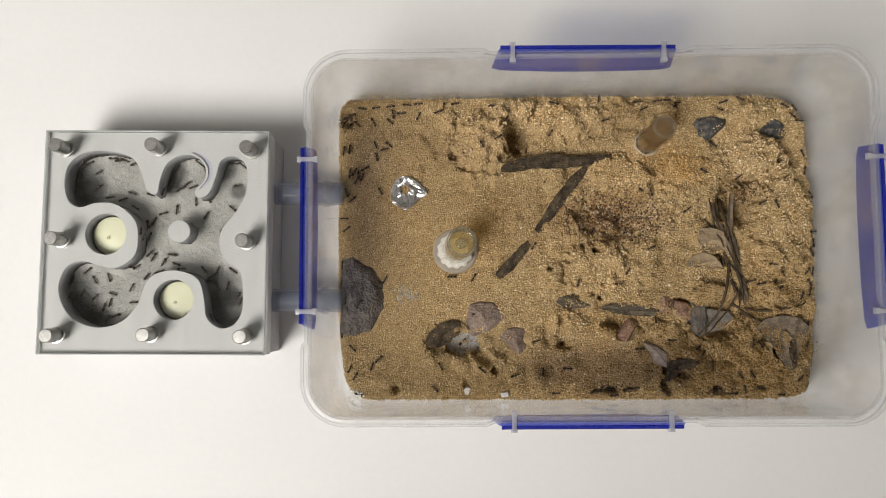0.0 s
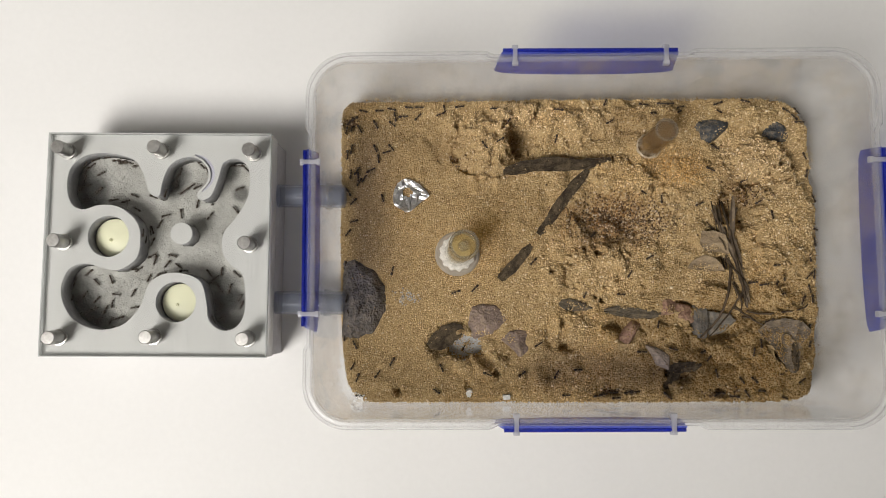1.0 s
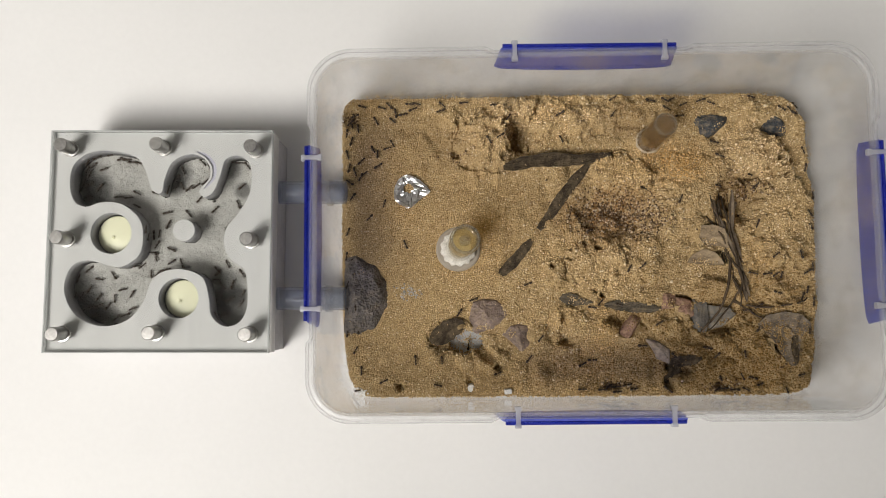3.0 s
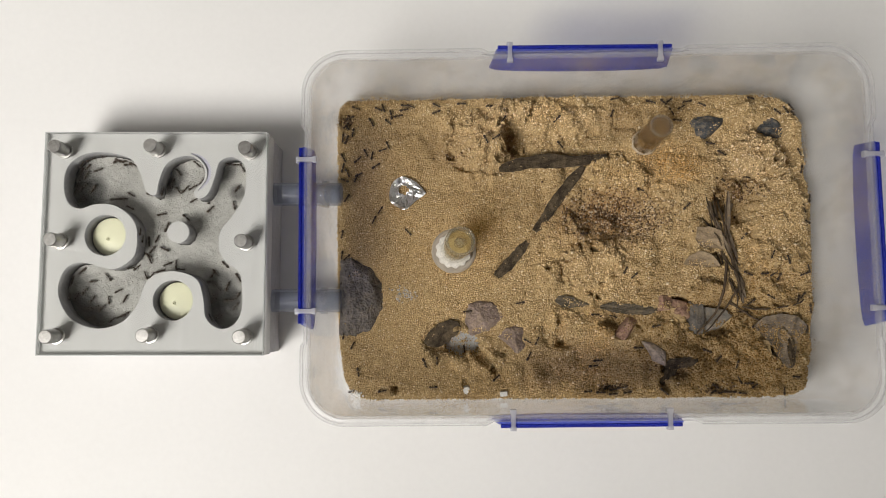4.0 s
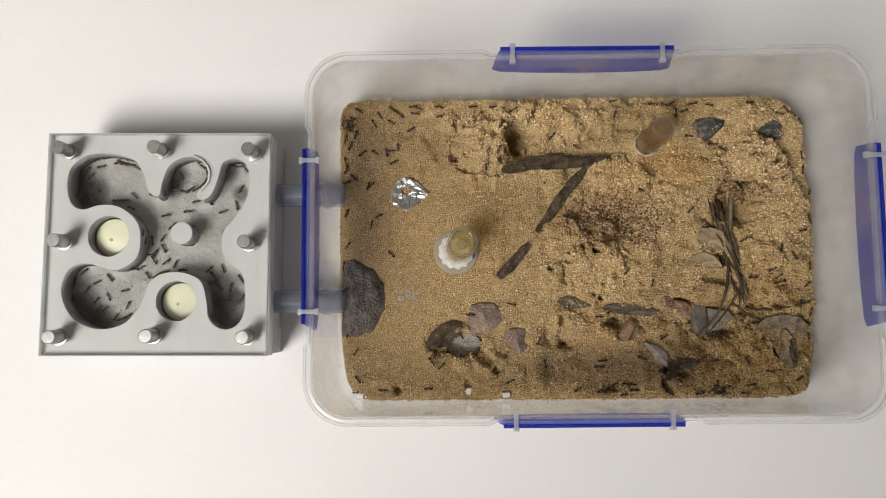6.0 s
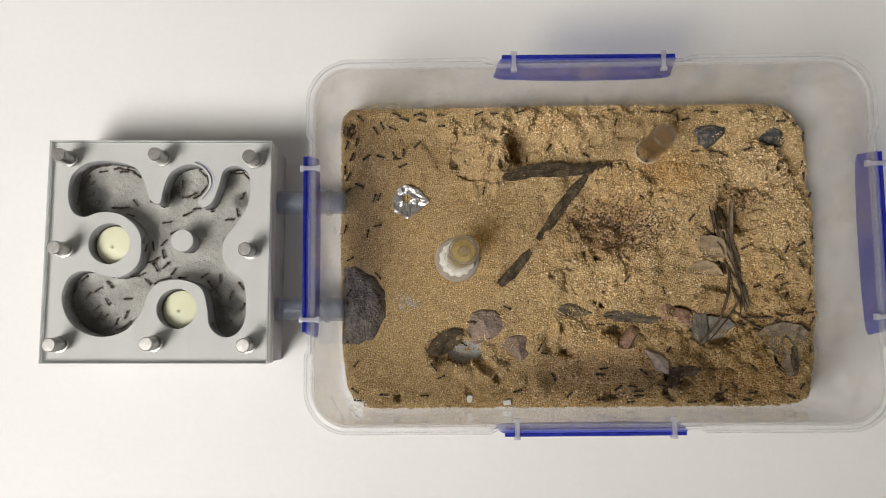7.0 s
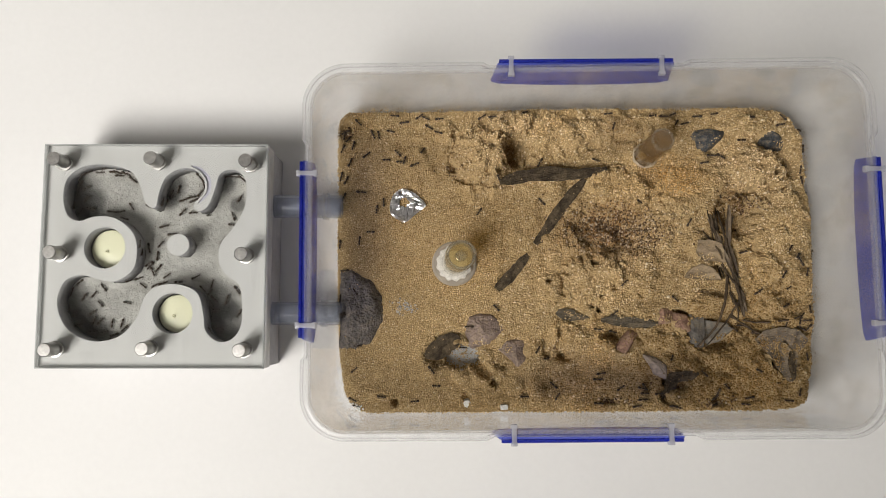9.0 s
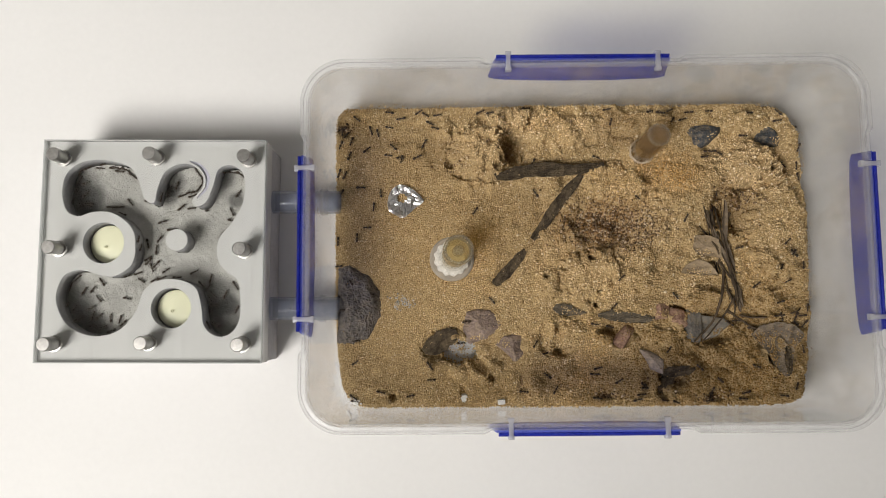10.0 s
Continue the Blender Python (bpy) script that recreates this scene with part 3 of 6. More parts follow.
def grains_mesh(name, spots, material, kind_label, parent, sides=1):
    """Many loose grains in one mesh; spots: rows of x, y, z, radius."""
    rng = np.random.default_rng(len(spots))
    bm = bmesh.new()
    bmesh.ops.create_icosphere(bm, subdivisions=1, radius=1)
    bm.verts.ensure_lookup_table()
    tv = np.array([v.co[:] for v in bm.verts])
    tf = np.array([[v.index for v in f.verts] for f in bm.faces])
    bm.free()
    spots = np.asarray(spots, float)
    n, k = len(spots), len(tv)
    q = rng.normal(size=(n, 4))
    q /= np.linalg.norm(q, axis=1)[:, None]
    w, x, y, z = q.T
    rot = np.stack([1 - 2 * (y * y + z * z), 2 * (x * y - z * w), 2 * (x * z + y * w), 2 * (x * y + z * w), 1 - 2 * (x * x + z * z), 2 * (y * z - x * w),
                    2 * (x * z - y * w), 2 * (y * z + x * w), 1 - 2 * (x * x + y * y)], 1).reshape(n, 3, 3)
    shape = tv[None] * rng.uniform(0.72, 1.3, (n, 1, 3)) * rng.uniform(0.85, 1.12, (n, k, 1))
    co = (np.einsum("nij,nkj->nki", rot, shape) * spots[:, None, 3:4] + spots[:, None, :3]) * MM
    faces = (tf[None] + (np.arange(n) * k)[:, None, None]).reshape(-1, 3)
    me = bpy.data.meshes.new(name)
    me.vertices.add(n * k)
    me.vertices.foreach_set("co", co.astype(np.float32).ravel())
    me.loops.add(faces.size)
    me.loops.foreach_set("vertex_index", faces.ravel().astype(np.int32))
    me.polygons.add(len(faces))
    me.polygons.foreach_set("loop_start", np.arange(0, faces.size, 3, dtype=np.int32))
    me.update(calc_edges=True)
    me.validate()
    me.materials.append(material)
    ob = new(name, me)
    if parent:
        ob.parent = parent
    return tagged(ob, kind_label, kind="stuff")


def nest_grit():
    rng = random.Random(5)
    spots = []
    while len(spots) < 1500:
        x, y = rng.uniform(-172, -86), rng.uniform(4, 87)
        if in_chambers(x, y, 1.5) and wiggle((x, y, 0), 0.07, 3) + rng.uniform(-0.3, 0.5) > 0 and all(math.hypot(x - a, y - b) > 0.85 * r for a, b, r in FLOOR_DAMP_SHADE):
            spots.append((x, y, CHAMBER_FLOOR - 0.12, rng.uniform(0.12, 0.25)))
    tagged(grains_mesh("grit", spots, M_GRIT, "pale grit strewn over the chamber floors", None), category="grit")


nest()
nest_grit()

# ---- the plastic box ----
BOX_X, BOX_Y, BOX_TURN = 63.0, 45.4, 0.55
RIM_Z = 65.0
BOX_M = at(BOX_X, BOX_Y, 0, 0, 0, BOX_TURN)
BOX_COS, BOX_SIN = math.cos(radians(BOX_TURN)), math.sin(radians(BOX_TURN))


def to_box(x, y):
    dx, dy = x - BOX_X, y - BOX_Y
    return dx * BOX_COS + dy * BOX_SIN, dy * BOX_COS - dx * BOX_SIN


def from_box(bx, by):
    return BOX_X + bx * BOX_COS - by * BOX_SIN, BOX_Y + by * BOX_COS + bx * BOX_SIN


def walls_at(z):
    """Where the inner faces stand at a height: west, east, south, north."""
    f = z / RIM_Z
    return -111.2 - 5.0 * f, 112.9 + 0.3 * f, -72.3 - 1.3 * f, 70.9 + 3.2 * f


def box_ring(grow, r, z, notch=None):
    """A ring round the box at a height, grow outside its inner faces; the rim rises a little towards the east."""
    x0, x1, y0, y1 = walls_at(z)
    cx, cy = (x0 + x1) / 2, (y0 + y1) / 2
    ring = rounded((x1 - x0) / 2 + grow, (y1 - y0) / 2 + grow, r, z, grow=notch)
    return [(x + cx, y + cy, zz + 2.3 * (z / RIM_Z) ** 2 * x / 115) for x, y, zz in ring]


def rim_grow(x, y):
    """The flange is set back where the clips sit."""
    if abs(abs(y) - 77) < 8 and abs(x) < 104 or abs(abs(x) - 118) < 6 and abs(y) < 64:
        along, edge = (abs(x), 41.0) if abs(abs(y) - 77) < 8 else (abs(y), 43.5)
        s = min(max((along - edge) / 2.5, 0), 1)
        return -1.5 * (1 - s * s * (3 - 2 * s))
    return 0


def clip(parent, m, length, drop, splay):
    """A hanging clip: a bowed plate with a hooked lower edge, on two hinge lugs. Local x runs along the rim, y outwards."""
    n, half = 24, length / 2
    contours = []
    for i in range(n + 1):
        x = -half + length * i / n
        e = abs(x) / half
        low = -drop + 2.2 * e ** 2.5 + (1.5 if e > 0.97 else 0)
        bow = 0.25 * (1 - e * e)
        out = lambda z: splay * z / drop
        sec = [(-0.2, 0.1), (0.5, 0.2), (0.9 + bow, -0.8), (1.4 + bow + out(-6), -6), (1.3 + bow + out(low), low + 1.2), (1.9 + bow + out(low), low), (0.9 + out(low), low - 0.5),
               (0.1 + out(low), low + 1.2), (0.1 + out(-6), -6), (-0.1, -1.0)]
        contours.append([(x * (1 + 0.07 * min(max(-z / drop, 0), 1)), y, z) for y, z in sec])
    c = part("clip", loft(contours, cap=(True, True)), M_CLIP, parent, "translucent blue hinged clip", m)
    part("hinge_rod", tube_bm([(-half + 0.4, 1.5, -0.2), (half - 0.4, 1.5, -0.2)], [0.75, 0.75], 10), M_CLIP_DEEP, c, "deep blue hinge rod")
    part("stiffening_rib", tube_bm([(-half + 0.6, -0.9, -0.9), (half - 0.6, -0.9, -0.9)], [0.45, 0.45], 8), M_CLIP_DEEP, c, "deep blue rib")
    for sx in (-31.4, 31.4):
        bm = box_bm(sx - 0.9, sx + 0.9, -4.6, 3.2, -0.2, 1.7, 0.5)
        for z0, y0 in ((-1.4, 2.6), (-0.9, -4.4)):
            more = box_bm(sx - 1.3, sx + 1.3, y0 - 0.8, y0 + 0.8, z0, z0 + 2.6, 0.4)
            me = bpy.data.meshes.new("lug_bit")
            more.to_mesh(me)
            more.free()
            bm.from_mesh(me)
            bpy.data.meshes.remove(me)
        part("hinge_lug", bm, M_LUG, c, "milky white hinge lug")


def plastic_box():
    b = thing("plastic_box", BOX_M, "milky clear plastic storage box without lid, blue clips hanging open", "storage box")
    inner = [box_ring(0, 12.5 + 2 * z / RIM_Z, z) for z in (2.2, 8, 30, 62.5)]
    floor_in = box_ring(-2.9, 10.0, 1.2)
    outer = [box_ring(1.3, 13.5 + 2 * z / RIM_Z, z) for z in (62.5, 30, 8, 2.6)]
    outer.append(box_ring(-1.9, 11.0, 0.05))
    part("wall", loft([floor_in] + inner + outer), M_WALLBOX, b, "milky translucent side walls filmed with dust")
    part("base", loft([box_ring(-2.0, 11, 0.02), box_ring(-2.9, 10.0, 1.15)], cap=(True, True)), M_BOX, b, "milky base")
    prof = [(0.0, 62.4), (0.0, 64.6), (0.5, 65.0), (1.2, 65.0), (1.5, 64.3), (2.3, 64.2), (2.7, 65.1), (3.6, 65.2), (4.0, 64.8), (4.0, 61.8), (3.3, 61.8), (3.2, 63.4), (1.4, 63.4), (1.35, 62.4)]
    rings = [box_ring(off, 14.5 + off, z, rim_grow if off > 2 else None) for off, z in prof]
    part("rim", loft(rings, close=True), M_RIM, b, "thick milky rim flange")
    x0, x1, y0, y1 = walls_at(RIM_Z)
    for x, y, up, turn, splay in ((-1.4, y1 + 2.7, 0, 0, 3.0), (-2.6, y0 - 2.7, 0, 180, 1.2), (x0 - 2.7, 0.3, -2.3, 90, 2.2), (x1 + 2.7, -0.5, 2.3, -90, -0.5)):
        clip(b, at(x, y, 64.2 + up, 0, 0, turn), 73.6, 20.5, splay)
    return b


plastic_box()


def tube(y, n):
    """A vinyl tube from the nest's side through the box's wall."""
    t = thing("connecting_tube", at(-77.9, y, 17.5), "clear vinyl tube joining the nest to the box", "tube", "tubes between nest and box")
    ro, ri, ln = 5.4, 4.2, 31.5
    prof = [(ri, 0), (ro, 0), (ro, ln - 0.4), (ro - 0.3, ln), (ri, ln), (ri, 0)]
    part("pipe", lathe(prof, 36), M_TUBE, t, m=pose(0, 0, 0, 0, 90, 0))
    part("collar", lathe([(ro, 22.5), (ro + 0.9, 22.7), (ro + 0.9, 25.4), (ro, 25.6)], 36), M_TUBE, t, "clear sealing collar", m=pose(0, 0, 0, 0, 90, 0))


tube(68.6, 0)
tube(18.4, 1)


# ---- the sand ----
# x, y, height (negative: a hollow), width along x, width along y, turn
MOUNDS = [
    (22, 97, 1.6, 5, 4, 0), (28, 92, 1.8, 4, 3.5, 0), (15, 92, 1.5, 4, 4, 20), (28, 98, 1.5, 3, 3, 0), (18.5, 93.5, 6.5, 12.0, 10.5, 0), (16, 104, 3, 9, 5, 0), (27, 105, 4, 4, 4, 20), (24, 87.5, 5.5, 7.4, 7.2, 0), (34, 109, 6.8, 9, 5, 0), (50, 106, 3.5, 12, 6, 0), (68, 104, 3.5, 12, 6, 0), (95, 108, 3, 16, 5, 0),
    (149, 88.5, 6.5, 7.0, 8.4, 0), (157.5, 87.5, 4.5, 5.2, 7, 0), (168.5, 99.5, 5, 4.0, 6.0, 0), (145, 91, 1.5, 3, 2.5, 0), (150, 84, 1.6, 3, 2.6, 0), (149, 92, 1.4, 2.6, 2.2, 0), (143, 108, 3.5, 9, 4, 0), (85, 78, 5, 14, 8, -20), (120, 75, 4, 16, 12, 0), (72, 36, 5, 14, 9, 20),
    (92, 38, 3, 10, 10, 0), (160, 55, 6, 12, 22, 0), (148, 36, 3, 8, 12, 0), (125, 22, 5, 8, 5, 0), (22, -10, 4, 7, 5, 0), (105, 5, 3, 7, 4, 0),
    (60, 8, 2, 9, 6, 0), (150, -10, 3, 12, 8, 0), (-20, 88, 1.5, 14, 10, 0), (6, 60, 1.5, 20, 12, 0), (166, -10, 3, 4, 5, 0),
]
HOLLOWS = [
    (35.5, 95.5, -16, 5.4, 5.0, 20), (37.7, 95.6, -5, 1.4, 1.2, 0), (41, 97, -4, 5, 3.6, -15), (36, 91, -3, 3, 4, 30), (134, 66, -7, 4.5, 10, -12), (142, 66, -6, 5.5, 9, -25), (144.5, 58.5, -5, 2.6, 3, 0), (132, 38.5, -8, 3.6, 3, -30), (78, 57, -4.5, 17, 8, -18), (87, 9, -4, 8, 5, 0), (51, 4, -2.5, 3, 8, 0), (38, 91, -2, 5, 4, 0), (6, 88, -5, 2.6, 2.2, 0), (14, 82, -5, 6, 2, -8), (25, 80.5, -3.5, 5, 1.6, 0), (72.1, 42.5, -10, 1.6, 1.5, 0), (51.2, 33.9, -6, 1.2, 0.9, 0), (71.6, 21.9, -5, 1.2, 1, 0),
    (74.6, 20.4, -8, 1.5, 1.3, 0), (159.6, 86.2, -15, 1.7, 2.2, 0), (148.5, 77.4, -8, 2.2, 1.6, 20), (140, 76, -4, 9, 3, 25), (163, 92, -5, 4, 4, 0), (148, 75, -3, 5, 3, 0), (141, 60, -4, 4, 6, 0), (113, 18.5, -8, 6, 2.2, 0), (130, 10.5, -7.5, 14, 8.5, 12),
    (0, 0, -5, 7, 6, 35), (11, -1.5, -16, 8, 5.2, 12), (20, -8, -7, 6, 3.2, -38), (25.5, -13.5, -6, 2, 2, 0), (57, 4.0, -6.5, 2.9, 6.4, 0), (58.4, -2.0, -4, 4.4, 2.2, 0),
    (111, -13, -8, 7, 4.5, 20), (106, -20, -6, 3, 4, 0), (-21, -23, -6, 2.2, 1.8, 0), (160, -5, -8, 4, 5, 30), (158, 6, -4, 8, 6, 0), (73, 98.5, -4, 3, 2.4, 0),
    (86, 3, -4, 4, 2.4, 0), (76, 62, -2, 9, 4, -15), (90, 57, -2.5, 7, 4, 0), (80, 9, -3, 5, 3, 0), (33, 38, -2.5, 7, 2.6, 42), (12.5, -21, -4, 1.6, 3.5, 0),
    (-45, 106, -3, 4, 4, 0), (79, -22, -3, 4, 2, 0), (130, -22, -3, 4, 2.5, 0), (168, 88, -8, 3, 5, 0), (128, 38, -3, 5, 3, 0), (160, 100, -4, 4, 4, 0),
]


# small clods, strewn over the dug part of the sand
CLOD = random.Random(31)
for _ in range(110):
    cx, cy = CLOD.uniform(-5, 172), CLOD.uniform(-22, 113)
    if CLOD.random() < (0.25 if cx < 40 and 5 < cy < 80 else 1.0):
        w = CLOD.uniform(1.6, 5.0)
        MOUNDS.append((cx, cy, w * CLOD.uniform(0.3, 0.65), w, w * CLOD.uniform(0.6, 1.4), CLOD.uniform(0, 90)))
CELL = 12.0
RELIEF = {}
for mx, my, h, wx, wy, turn in MOUNDS + HOLLOWS:
    reach = 2.3 * max(wx, wy)
    for i in range(math.floor((mx - reach) / CELL), math.floor((mx + reach) / CELL) + 1):
        for j in range(math.floor((my - reach) / CELL), math.floor((my + reach) / CELL) + 1):
            RELIEF.setdefault((i, j), []).append((mx, my, h, wx, wy, math.cos(radians(turn)), math.sin(radians(turn))))


def sand_z(x, y):
    """The sand's height over the table at a place."""
    s = min(max((x + 10) / 70, 0), 1)
    s = s * s * (3 - 2 * s)
    rough = max(s, min(max((y - 78) / 20, 0), 1) * min(max((x + 30) / 25, 0), 1), 0.5 * min(max((8 - y) / 12, 0), 1))
    z = 12.2 + 2.6 * s
    z += (0.6 + 2.0 * s) * wiggle((x, y, 0), 0.09) + (0.25 + 1.35 * rough) * wiggle((x, y, 0), 0.19, 7) + (0.1 + 0.55 * rough) * wiggle((x, y, 0), 0.42, 3)
    z += 1.3 * rough * (0.35 - abs(wiggle((x, y, 0), 0.11, 17)))
    ragged, fray = wiggle((x, y, 0), 0.33, 13), wiggle((x, y, 0), 0.8, 29)
    for mx, my, h, wx, wy, c, t in RELIEF.get((math.floor(x / CELL), math.floor(y / CELL)), ()):
        dx, dy = x - mx, y - my
        u, v = dx * c + dy * t, dy * c - dx * t
        q = math.hypot(u / wx, v / wy) * (1 + 0.30 * ragged + 0.14 * fray)
        if h > 0:
            edge = 0.32 if h > 4.4 else 0.65
            f = min(max((1.05 + edge / 2 - q) / edge, 0), 1)
            z += h * 0.85 * f * f * (3 - 2 * f) + (h * 0.3 * (1 - q * q) if q < 1 else 0)
        else:
            f = min(max((1.3 - q) / 0.6, 0), 1)
            z += h * f * f * (3 - 2 * f)
    if math.hypot((x - 11) / 13, (y + 1.5) / 9) > 1:
        z = max(z, 2.4 if math.hypot(x - 36, y - 96) < 9 else 5.0)
    bx, by = to_box(x, y)
    gap = edge_gap(bx, by)
    if gap < 4:
        z -= 1.4 * (1 - gap / 4) ** 2 if gap > 0 else 1.4 + 9 * min(-gap / 1.5, 2)
    return max(z, 1.0)


def edge_gap(bx, by):
    """How far inside the sand's outline a place of the box lies; the corners are left bare."""
    x0, x1, y0, y1 = walls_at(13)
    cx, cy = (x0 + x1) / 2, (y0 + y1) / 2
    bx, by, hx, hy = bx - cx, by - cy, (x1 - x0) / 2 - 0.3, (y1 - y0) / 2 - 0.2
    if bx > 0:
        hx += 0.8 - 5.8 * (by / hy) ** 2
        r = 13 if by > 0 else 10
    else:
        hx -= 5.5 * max(-by / hy, 0) ** 3
        r = 8 if by > 0 else 11
    qx, qy = abs(bx) - (hx - r), abs(by) - (hy - r)
    d = r - math.hypot(max(qx, 0), max(qy, 0)) if qx > 0 and qy > 0 else min(hx - abs(bx), hy - abs(by))
    return d + 0.8 * wiggle((bx, by, 0), 0.35, 11) * (1 if qx > -4 and qy > -4 else 0.15)


# where something lies on the sand, no grain is strewn: x, y, half length, half width, turn
BARE = []


def is_bare(x, y):
    for bx, by, a, b, turn in BARE:
        dx, dy = x - bx, y - by
        if abs(dx) < a + b and abs(dy) < a + b:
            c, t = math.cos(radians(turn)), math.sin(radians(turn))
            if ((dx * c + dy * t) / a) ** 2 + ((dy * c - dx * t) / b) ** 2 < 1:
                return True
    return False


def sand():
    """The bed of sand and the coarse grains on its surface."""
    bed = thing("sand_bed", at(0, 0, 0), "coarse tan sand dug into mounds and hollows in the box", "sand", kind="stuff")
    step, nx, ny = 1.0, 236, 152
    x0, y0 = -55.0, -31.0
    bm = bmesh.new()
    grid = {}
    for i in range(nx):
        for j in range(ny):
            x, y = x0 + i * step, y0 + j * step
            w, e, south, north = walls_at(12)
            bx, by = to_box(x, y)
            if not (w - 0.5 < bx < e + 0.5 and south - 0.5 < by < north + 0.5):
                continue
            bx, by = min(max(bx, w + 0.25), e - 0.25), min(max(by, south + 0.25), north - 0.25)
            x, y = from_box(bx, by)
            if edge_gap(bx, by) > -2.5:
                z = sand_z(x, y)
                if z > 1.7:
                    grid[i, j] = bm.verts.new((x, y, z - 0.40))
    for (i, j), v in grid.items():
        quad = [grid.get(k) for k in ((i, j), (i + 1, j), (i + 1, j + 1), (i, j + 1))]
        if all(quad):
            bm.faces.new(quad)
    tagged(part("bed", bm, M_SANDBED, bed), kind="stuff")
    rng = random.Random(11)
    spots = []
    pitch = 0.67
    for i in range(int(232 / pitch)):
        for j in range(int(150 / pitch)):
            x = -54 + (i + rng.uniform(-0.62, 0.62)) * pitch
            y = -30 + (j + rng.uniform(-0.62, 0.62)) * pitch
            bx, by = to_box(x, y)
            if edge_gap(bx, by) < -0.3 or is_bare(x, y):
                continue
            z = sand_z(x, y)
            if z < 1.8:
                continue
            rough = min(max((x + 10) / 70, 0), 1)
            r = rng.uniform(0.26, 0.365 + 0.045 * rough) + (rng.random() ** 9) * (0.12 + 0.35 * rough)
            spots.append((x, y, z + rng.uniform(-0.32, 0.26) * (0.48 + 0.52 * rough) - 0.05, r))
            way = rng.uniform(0, 2 * math.pi)
            ox, oy = 0.36 * math.cos(way), 0.36 * math.sin(way)
            fall = sand_z(x + ox, y + oy) - z
            for k in range(1, min(int(abs(fall) / 0.42), 5) + 1):
                f = k / (int(abs(fall) / 0.42) + 1)
                spots.append((x + ox * f + rng.uniform(-0.25, 0.25), y + oy * f + rng.uniform(-0.25, 0.25), z + fall * f + rng.uniform(-0.15, 0.15), rng.uniform(0.27, 0.38)))
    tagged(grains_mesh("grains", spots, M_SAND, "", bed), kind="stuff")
    # grains carried onto the stones, bark and leaves
    bpy.context.view_layer.update()
    graph = bpy.context.evaluated_depsgraph_get()
    loose = []
    for bx, by, a, b, turn in BARE:
        for _ in range(int(a * b * 0.3)):
            far, way = rng.uniform(0.55, 1.25), rng.uniform(0, 2 * math.pi)
            u, v = far * math.cos(way) * a, far * math.sin(way) * b
            c, t = math.cos(radians(turn)), math.sin(radians(turn))
            x, y = bx + u * c - v * t, by + u * t + v * c
            hit, place, normal, _, ob, _ = scene.ray_cast(graph, Vector((x * MM, y * MM, 0.058)), Vector((0, 0, -1)))
            if hit and normal.z > 0.75 and ob.name.split(".")[0] in ("stone", "stone_flake", "slate_stone", "bark_strip", "bark_chip", "dry_leaf", "brown_leaf", "lava_stone"):
                loose.append((x, y, place.z / MM + 0.15, rng.uniform(0.16, 0.32)))
    # sand heaped over parts of the leaf and the stones
    for x0, y0, wx, wy, count in ((157.6, 2.6, 1.7, 2.6, 150), (149.5, 4.0, 2.2, 2.8, 130), (155, -4, 1.6, 3.0, 110), (166.5, 1.5, 2.0, 3.2, 130), (88, 8, 2.0, 1.6, 50), (105, 15.5, 2.4, 1.5, 80), (121, 3, 1.6, 1.6, 60), (133, 7.5, 2.6, 1.2, 70),
                                   (121.5, 36, 3.2, 0.9, 60), (133, 99, 2.0, 2.2, 70), (19, 4.6, 2.2, 1.0, 30), (62, 17.8, 3, 1.2, 40), (31, 1, 1.2, 1.6, 30), (163, 99, 1.5, 2.0, 40), (125.5, 45, 2.4, 1.0, 40)):
        for _ in range(count):
            x, y = rng.gauss(x0, wx), rng.gauss(y0, wy)
            hit, place, normal, _, ob, _ = scene.ray_cast(graph, Vector((x * MM, y * MM, 0.058)), Vector((0, 0, -1)))
            if hit and normal.z > 0.6 and ob.name.split(".")[0] in ("stone", "stone_flake", "slate_stone", "bark_chip", "dry_leaf", "brown_leaf"):
                loose.append((x, y, place.z / MM + 0.15, rng.uniform(0.24, 0.38)))
    # grains in the dug pits and stuck to the walls over the sand
    for _ in range(110):
        x, y = rng.gauss(11, 3.6), rng.gauss(-1.5, 2.6)
        loose.append((x, y, max(sand_z(x, y), 2.3) + 0.1, rng.uniform(0.18, 0.4)))
    for _ in range(900):
        up = abs(rng.gauss(0, 2.6))
        w, e, south, north = walls_at(14 + up)
        if rng.random() < 0.62:
            bx, by = rng.uniform(w + 12, e - 14), north - 0.25
        elif rng.random() < 0.6:
            bx, by = e - 0.25, rng.uniform(south + 12, north - 14)
        else:
            bx, by = rng.uniform(w + 14, e - 12), south + 0.25
        if wiggle((bx, by, 0), 0.06, 5) + rng.uniform(-0.35, 0.35) > -0.05:
            x, y = from_box(bx, by)
            loose.append((x, y, 12.5 + up, rng.uniform(0.18, 0.36)))
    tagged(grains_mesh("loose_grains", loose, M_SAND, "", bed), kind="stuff")


